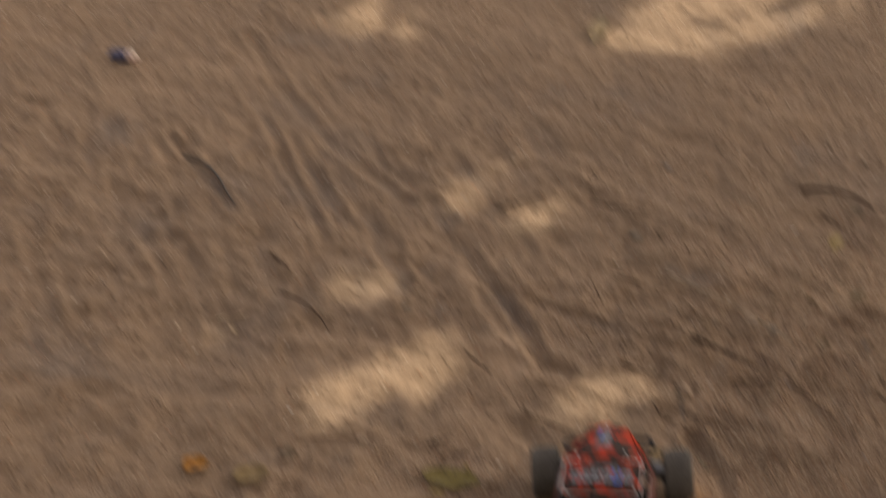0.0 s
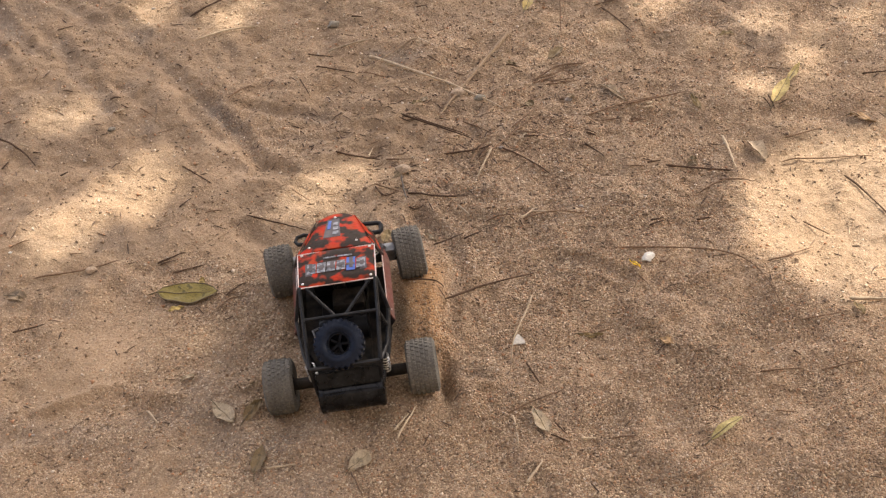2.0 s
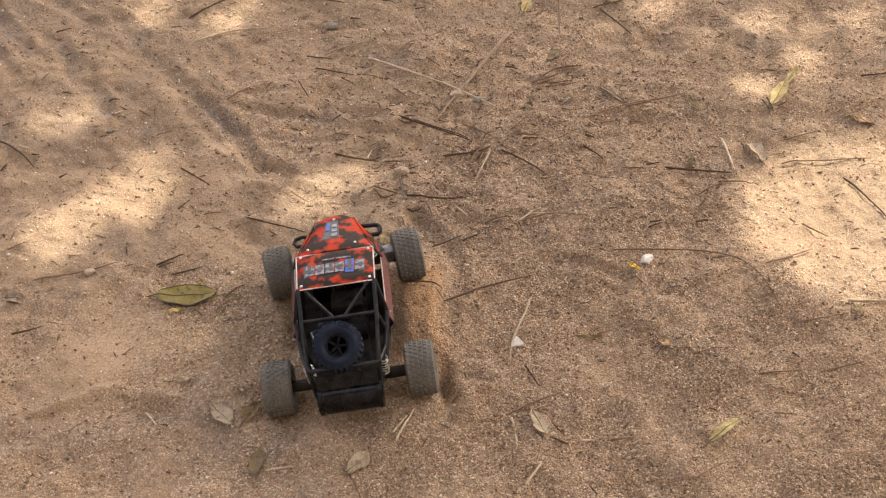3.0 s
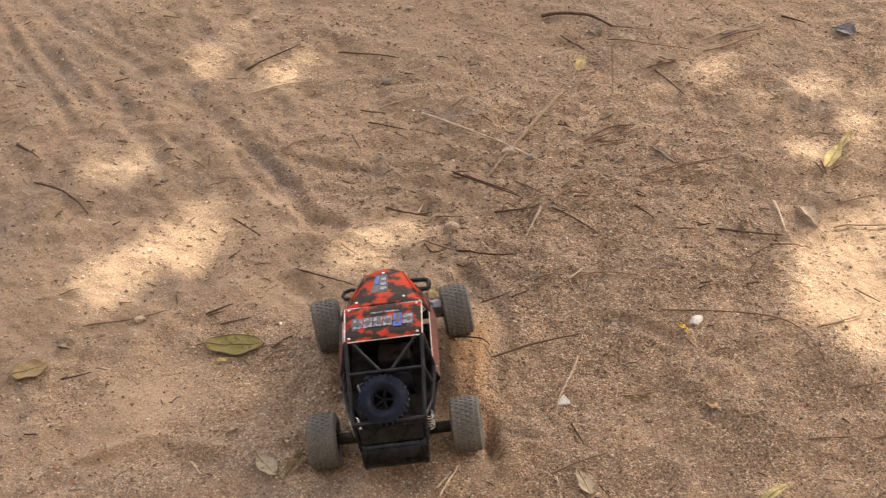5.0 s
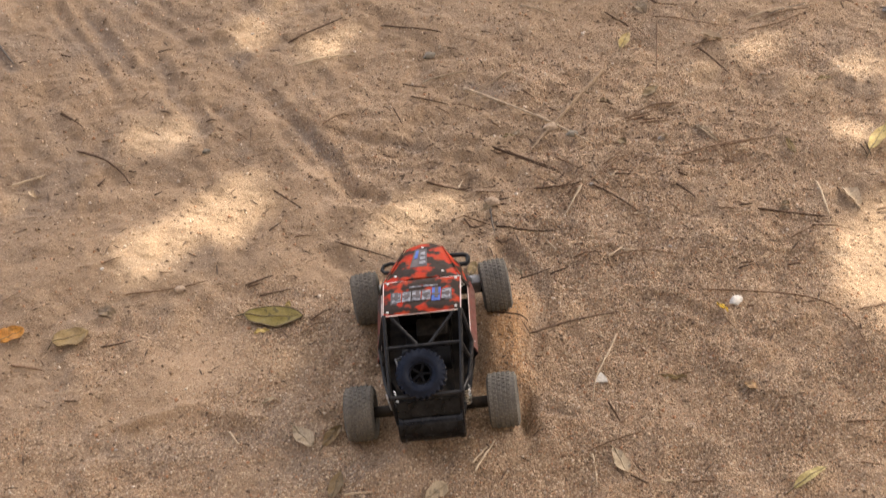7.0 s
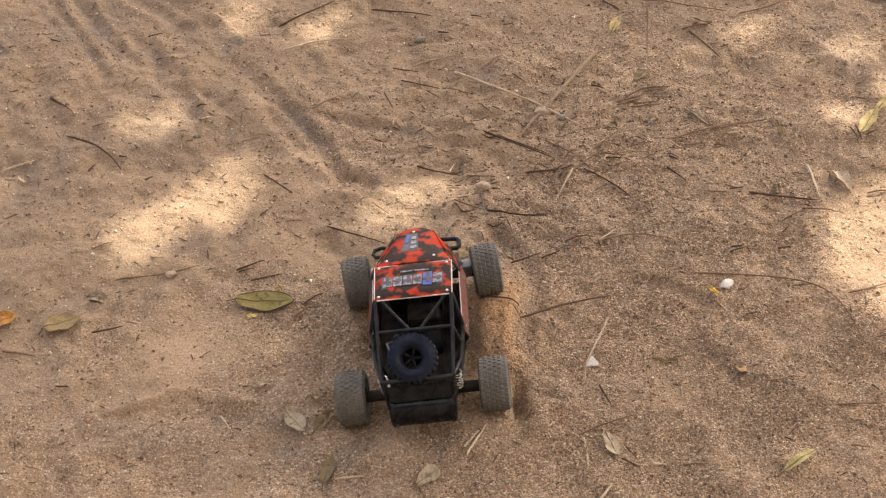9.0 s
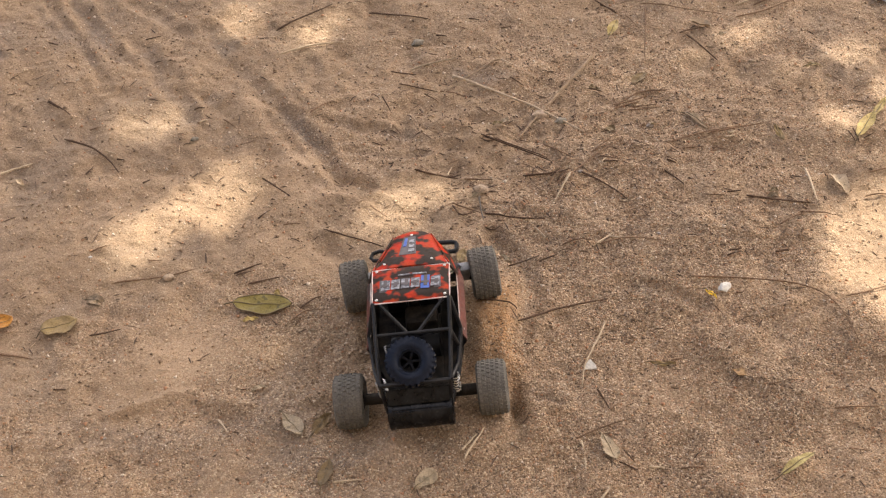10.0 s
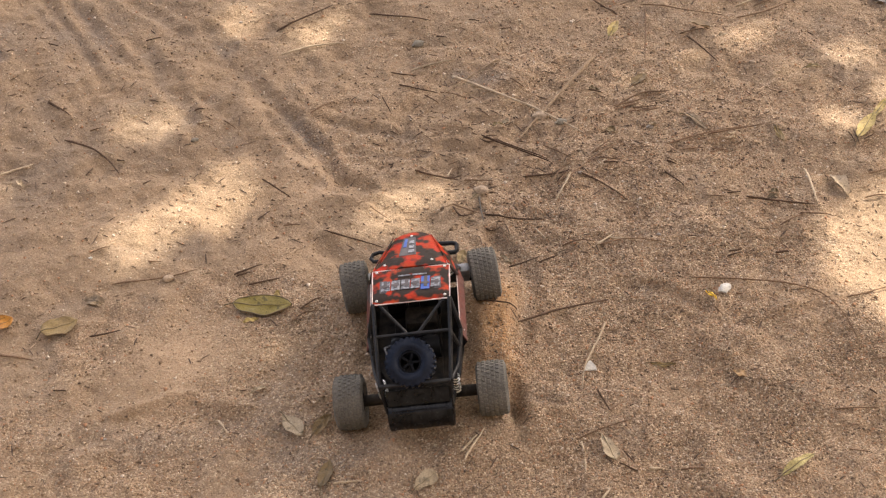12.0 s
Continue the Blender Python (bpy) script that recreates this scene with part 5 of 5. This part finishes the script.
fallen_leaf("olive", 25.5, (-0.231, 0.112), (-0.161, 0.109))
fallen_leaf("tan", 23.3, (-0.450, 0.066), (-0.411, 0.086))
fallen_leaf("orange", 18.0, (-0.512, 0.068), (-0.489, 0.092))
fallen_leaf("beige", 16.0, (-0.158, -0.062), (-0.134, -0.094))
fallen_leaf("umber", 9.9, (-0.123, -0.093), (-0.104, -0.061))
fallen_leaf("umber", 12.5, (-0.109, -0.164), (-0.102, -0.126))
fallen_leaf("beige", 14.5, (-0.011, -0.163), (0.011, -0.138))
fallen_leaf("beige", 14.5, (0.190, -0.092), (0.203, -0.125))
fallen_leaf("olive_pale", 9.3, (0.375, -0.146), (0.416, -0.116))
fallen_leaf("paper", 16.7, (0.522, 0.353), (0.535, 0.312))
fallen_leaf("yellow_tan", 15.5, (0.567, 0.416), (0.600, 0.473))
fallen_leaf("yellow_tan", 8.5, (0.597, 0.466), (0.625, 0.508))
fallen_leaf("yellow_tan", 11.7, (0.256, 0.659), (0.271, 0.698))
fallen_leaf("clay", 14.8, (0.286, 0.776), (0.301, 0.751))
fallen_leaf("paper", 12.8, (0.375, 0.692), (0.407, 0.679))
fallen_leaf("slate", 23.3, (0.657, 0.764), (0.681, 0.738))
fallen_leaf("orange_tan", 11.8, (0.667, 0.394), (0.697, 0.374))
fallen_leaf("yellow_tan", 5.4, (-0.183, 0.123), (-0.178, 0.134))
fallen_leaf("yellow_tan", 4.7, (-0.216, 0.081), (-0.199, 0.090))
fallen_leaf("yellow", 6.2, (0.329, 0.129), (0.340, 0.109))
fallen_leaf("clay", 12.5, (-0.410, 0.126), (-0.384, 0.115))
fallen_leaf("clay", 6.2, (0.091, 0.193), (0.101, 0.182))
fallen_leaf("tan", 8.2, (0.580, 0.043), (0.585, 0.020))
fallen_leaf("tan", 4.6, (0.254, 0.021), (0.283, 0.019))
fallen_leaf("orange_tan", 8.5, (0.345, 0.003), (0.359, -0.010))
fallen_leaf("clay", 9.4, (0.344, 0.474), (0.373, 0.439))
fallen_leaf("tan", 7.4, (0.524, 0.574), (0.546, 0.575))
fallen_leaf("beige", 5.1, (-0.196, -0.028), (-0.181, -0.018))
fallen_leaf("tan", 24.4, (-0.142, 1.226), (-0.132, 1.331))
fallen_leaf("clay", 8.7, (0.054, 0.304), (0.073, 0.322))
fallen_leaf("tan", 7.8, (0.461, 0.442), (0.468, 0.411))
fallen_leaf("tan", 6.1, (0.082, 0.445), (0.097, 0.450))
fallen_leaf("clay", 6.7, (0.415, 0.660), (0.430, 0.675))
fallen_leaf("clay", 5.9, (0.429, 0.302), (0.449, 0.309))
fallen_leaf("paper", 6.9, (-0.542, 0.351), (-0.531, 0.343))
fallen_leaf("clay", 3.3, (-0.138, 0.065), (-0.128, 0.065))
fallen_leaf("tan", 9.0, (0.037, 0.179), (0.044, 0.205))
fallen_leaf("umber", 13.0, (0.279, 0.544), (0.301, 0.566))
fallen_leaf("umber", 9.0, (0.236, 0.434), (0.247, 0.448))
fallen_leaf("umber", 7.0, (0.218, 0.533), (0.232, 0.531))
fallen_leaf("beige", 6.0, (0.092, 0.458), (0.106, 0.459))
fallen_leaf("paper", 6.0, (0.293, 0.448), (0.305, 0.453))
fallen_leaf("beige", 5.0, (0.087, 0.193), (0.101, 0.185))
fallen_leaf("umber", 6.5, (0.433, 0.313), (0.445, 0.309))

pebble("white", 17.0, (0.352, 0.131))
pebble("tanstone", 14.5, (-0.315, 0.158))
pebble("tanstone", 20.0, (0.146, 0.471))
pebble("greystone", 16.0, (0.175, 0.458))
pebble("greywhite", 10.0, (0.295, 0.450))
pebble("greywhite", 7.4, (0.195, 0.350))
pebble("tanstone", 5.9, (-0.426, -0.046))
pebble("tanstone", 20.0, (0.065, 0.316))
pebble("greystone", 18.0, (-0.022, 0.650))
pebble("greystone", 10.8, (-0.317, 0.426))
pebble("white", 5.0, (-0.416, 0.196))
pebble("greywhite", 5.7, (0.284, 0.231))
pebble("tanstone", 12.0, (-0.225, 0.821))
pebble("greywhite", 12.5, (0.012, 0.847))
pebble("greywhite", 3.8, (-0.349, -0.092))
pebble("tanstone", 9.9, (0.452, 0.591))
pebble("greywhite", 2.5, (0.147, -0.073))
pebble("greywhite", 2.6, (0.219, -0.024))
pebble("greywhite", 2.5, (0.158, -0.094))
pebble("greywhite", 6.0, (-0.285, 0.710))


def stone_chip(x, y, size):
    """A flat three-cornered flake, size mm across."""
    bm = bmesh.new()
    z, s = bed(x, y), size / 1000
    plate(bm, [(x - 0.55 * s, y - 0.30 * s, z + 0.0015), (x + 0.50 * s, y - 0.26 * s, z + 0.0020), (x + 0.40 * s, y + 0.05 * s, z + 0.004), (x - 0.02 * s, y + 0.55 * s, z + 0.006), (x - 0.20 * s, y + 0.35 * s, z + 0.005)], 0.003)
    bmesh.ops.bevel(bm, geom=list(bm.edges), offset=0.0006, segments=2, affect="EDGES")
    tagged(new("stone_chip", finish(bm, "stone_chip", STONES["white"])), "whitish three-cornered stone flake on sand", "stone")


stone_chip(0.185, 0.010, 15)


def candy_wrapper(x, y):
    """A crumpled foil wrapper: dark blue, with a pale torn end."""
    wrap = new("candy_wrapper")
    wrap.location = (x, y, float(height(x, y)) + 0.004)
    for name, ox, sx, m, seed in (("blue_foil", -0.008, 0.020, FOIL_BLUE, 3), ("pale_end", 0.012, 0.010, FOIL_PALE, 8)):
        bm = bmesh.new()
        bmesh.ops.create_icosphere(bm, subdivisions=3, radius=1.0)
        for v in bm.verts:
            d = v.co.copy()
            k = 1 + 0.5 * noise.noise(d * 2.2 + Vector((seed, 0, 0))) + 0.25 * abs(noise.noise(d * 5.0 + Vector((0, seed, 0))))
            v.co = Vector((d.x * sx * k + ox, d.y * 0.013 * k, d.z * 0.010 * k + 0.004))
        part(name, bm, m, wrap, "crumpled pale foil end" if name == "pale_end" else "", smooth=False)
    tagged(wrap, "crumpled dark blue foil candy wrapper on sand", "wrapper")


candy_wrapper(-0.944, 1.035)


# ---- loose grit, crumbs of bark and needles, too many to count ----
def scatter(count, seed, west=-1.3, east=0.88, south=-0.3, north=1.55):
    rng = np.random.default_rng(seed)
    pts = np.stack([rng.uniform(west, east, count), rng.uniform(south, north, count)], -1)
    clump = lattice(pts[:, 0], pts[:, 1], 0.10, seed) + 0.6 * lattice(pts[:, 0], pts[:, 1], 0.035, seed + 1)
    return rng, pts[clump > rng.uniform(-2.1, 0.7, count)]


def grit():
    rng, at = scatter(420000, 21)
    n = len(at)
    size = 0.0006 + 0.0016 * rng.random(n) ** 3
    keep = coarse(at[:, 0], at[:, 1]) > rng.uniform(0.10, 1.0, n)
    at, size = at[keep], size[keep]
    clod_rng, lumps = scatter(27000, 57)
    near_rng, grains = scatter(260000, 71, -0.55, 0.70, -0.20, 0.55)  # a closer cover where the sand is seen from nearest
    grains = grains[coarse(grains[:, 0], grains[:, 1]) > near_rng.uniform(0.4, 1.3, len(grains))]
    at = np.concatenate([at, lumps, grains])
    size = np.concatenate([size, 0.0012 + 0.0021 * clod_rng.random(len(lumps)) ** 2.5, 0.0007 + 0.0009 * near_rng.random(len(grains)) ** 2])
    n = len(at)
    corner = np.array([(1, 0, 0), (-0.5, 0.87, 0), (-0.5, -0.87, 0), (0.15, 0.1, 0.8), (0, 0, -0.6)])
    ang = rng.uniform(0, 6.28, n)
    c, s = np.cos(ang), np.sin(ang)
    v = corner[None] * size[:, None, None] * rng.uniform(0.7, 1.3, (n, 5, 1))
    x = v[..., 0] * c[:, None] - v[..., 1] * s[:, None] + at[:, :1]
    y = v[..., 0] * s[:, None] + v[..., 1] * c[:, None] + at[:, 1:]
    z = v[..., 2] + (height(at[:, 0], at[:, 1]) + size * 0.25)[:, None]
    verts = np.stack([x, y, z], -1).reshape(-1, 3)
    tri = np.array([(0, 1, 3), (1, 2, 3), (2, 0, 3), (1, 0, 4), (2, 1, 4), (0, 2, 4)])
    faces = (tri[None] + 5 * np.arange(n)[:, None, None]).reshape(-1, 3)
    me = bpy.data.meshes.new("grit")
    me.vertices.add(len(verts))
    me.vertices.foreach_set("co", verts.astype(np.float32).ravel())
    me.loops.add(faces.size)
    me.loops.foreach_set("vertex_index", faces.astype(np.int32).ravel())
    me.polygons.add(len(faces))
    me.polygons.foreach_set("loop_start", np.arange(0, faces.size, 3, dtype=np.int32))
    me.update()
    me.validate()
    me.materials.append(GRIT)
    tagged(new("grit", me), "loose coarse grains of sand and tiny stones", "grit", kind="stuff")


def crumbs():
    rng, at = scatter(9500, 33)
    drift = np.stack([rng.normal(0.13, 0.16, 750), rng.normal(0.40, 0.10, 750)], -1)
    heap = np.stack([rng.normal(0.16, 0.20, 1150), rng.normal(0.42, 0.13, 1150)], -1)
    at = np.concatenate([at, drift[np.abs(drift[:, 0]) < 0.8], heap[heap[:, 0] < 0.8]])
    n, loose = len(at), len(at) - np.count_nonzero(heap[:, 0] < 0.8)
    length, w = 0.0012 + 0.0075 * rng.random(n) ** 3.2, 0.0004 + 0.0007 * rng.random(n)
    length[loose:], w[loose:] = 0.0010 + 0.0018 * rng.random(n - loose), 0.0006 + 0.0009 * rng.random(n - loose)
    a = rng.normal(0.0, 0.9, n)
    dx, dy = np.cos(a), np.sin(a)
    rows = []
    for f in (-1, 0, 1):
        bow = 0.04 * length * (f == 0)
        px, py, t = at[:, 0] + dx * length * f - dy * bow, at[:, 1] + dy * length * f + dx * bow, w * (1 if f == 0 else 0.5)
        pz = height(px, py) + 0.0008
        rows += [np.stack([px - dy * t, py + dx * t, pz], -1), np.stack([px, py, pz + 1.1 * t], -1), np.stack([px + dy * t, py - dx * t, pz], -1)]
    verts = np.stack(rows, 1).reshape(-1, 3)
    quads_ = np.array([(k + a_, k + 3 + a_, k + 4 + a_, k + 1 + a_) for k in (0, 3) for a_ in (0, 1)])
    faces = (quads_[None] + 9 * np.arange(n)[:, None, None]).reshape(-1, 4)
    tagged(new("litter", raw("litter", verts.tolist(), faces.tolist(), LITTER)), "tiny dark crumbs of bark and needles", "litter", kind="stuff")


grit()
crumbs()
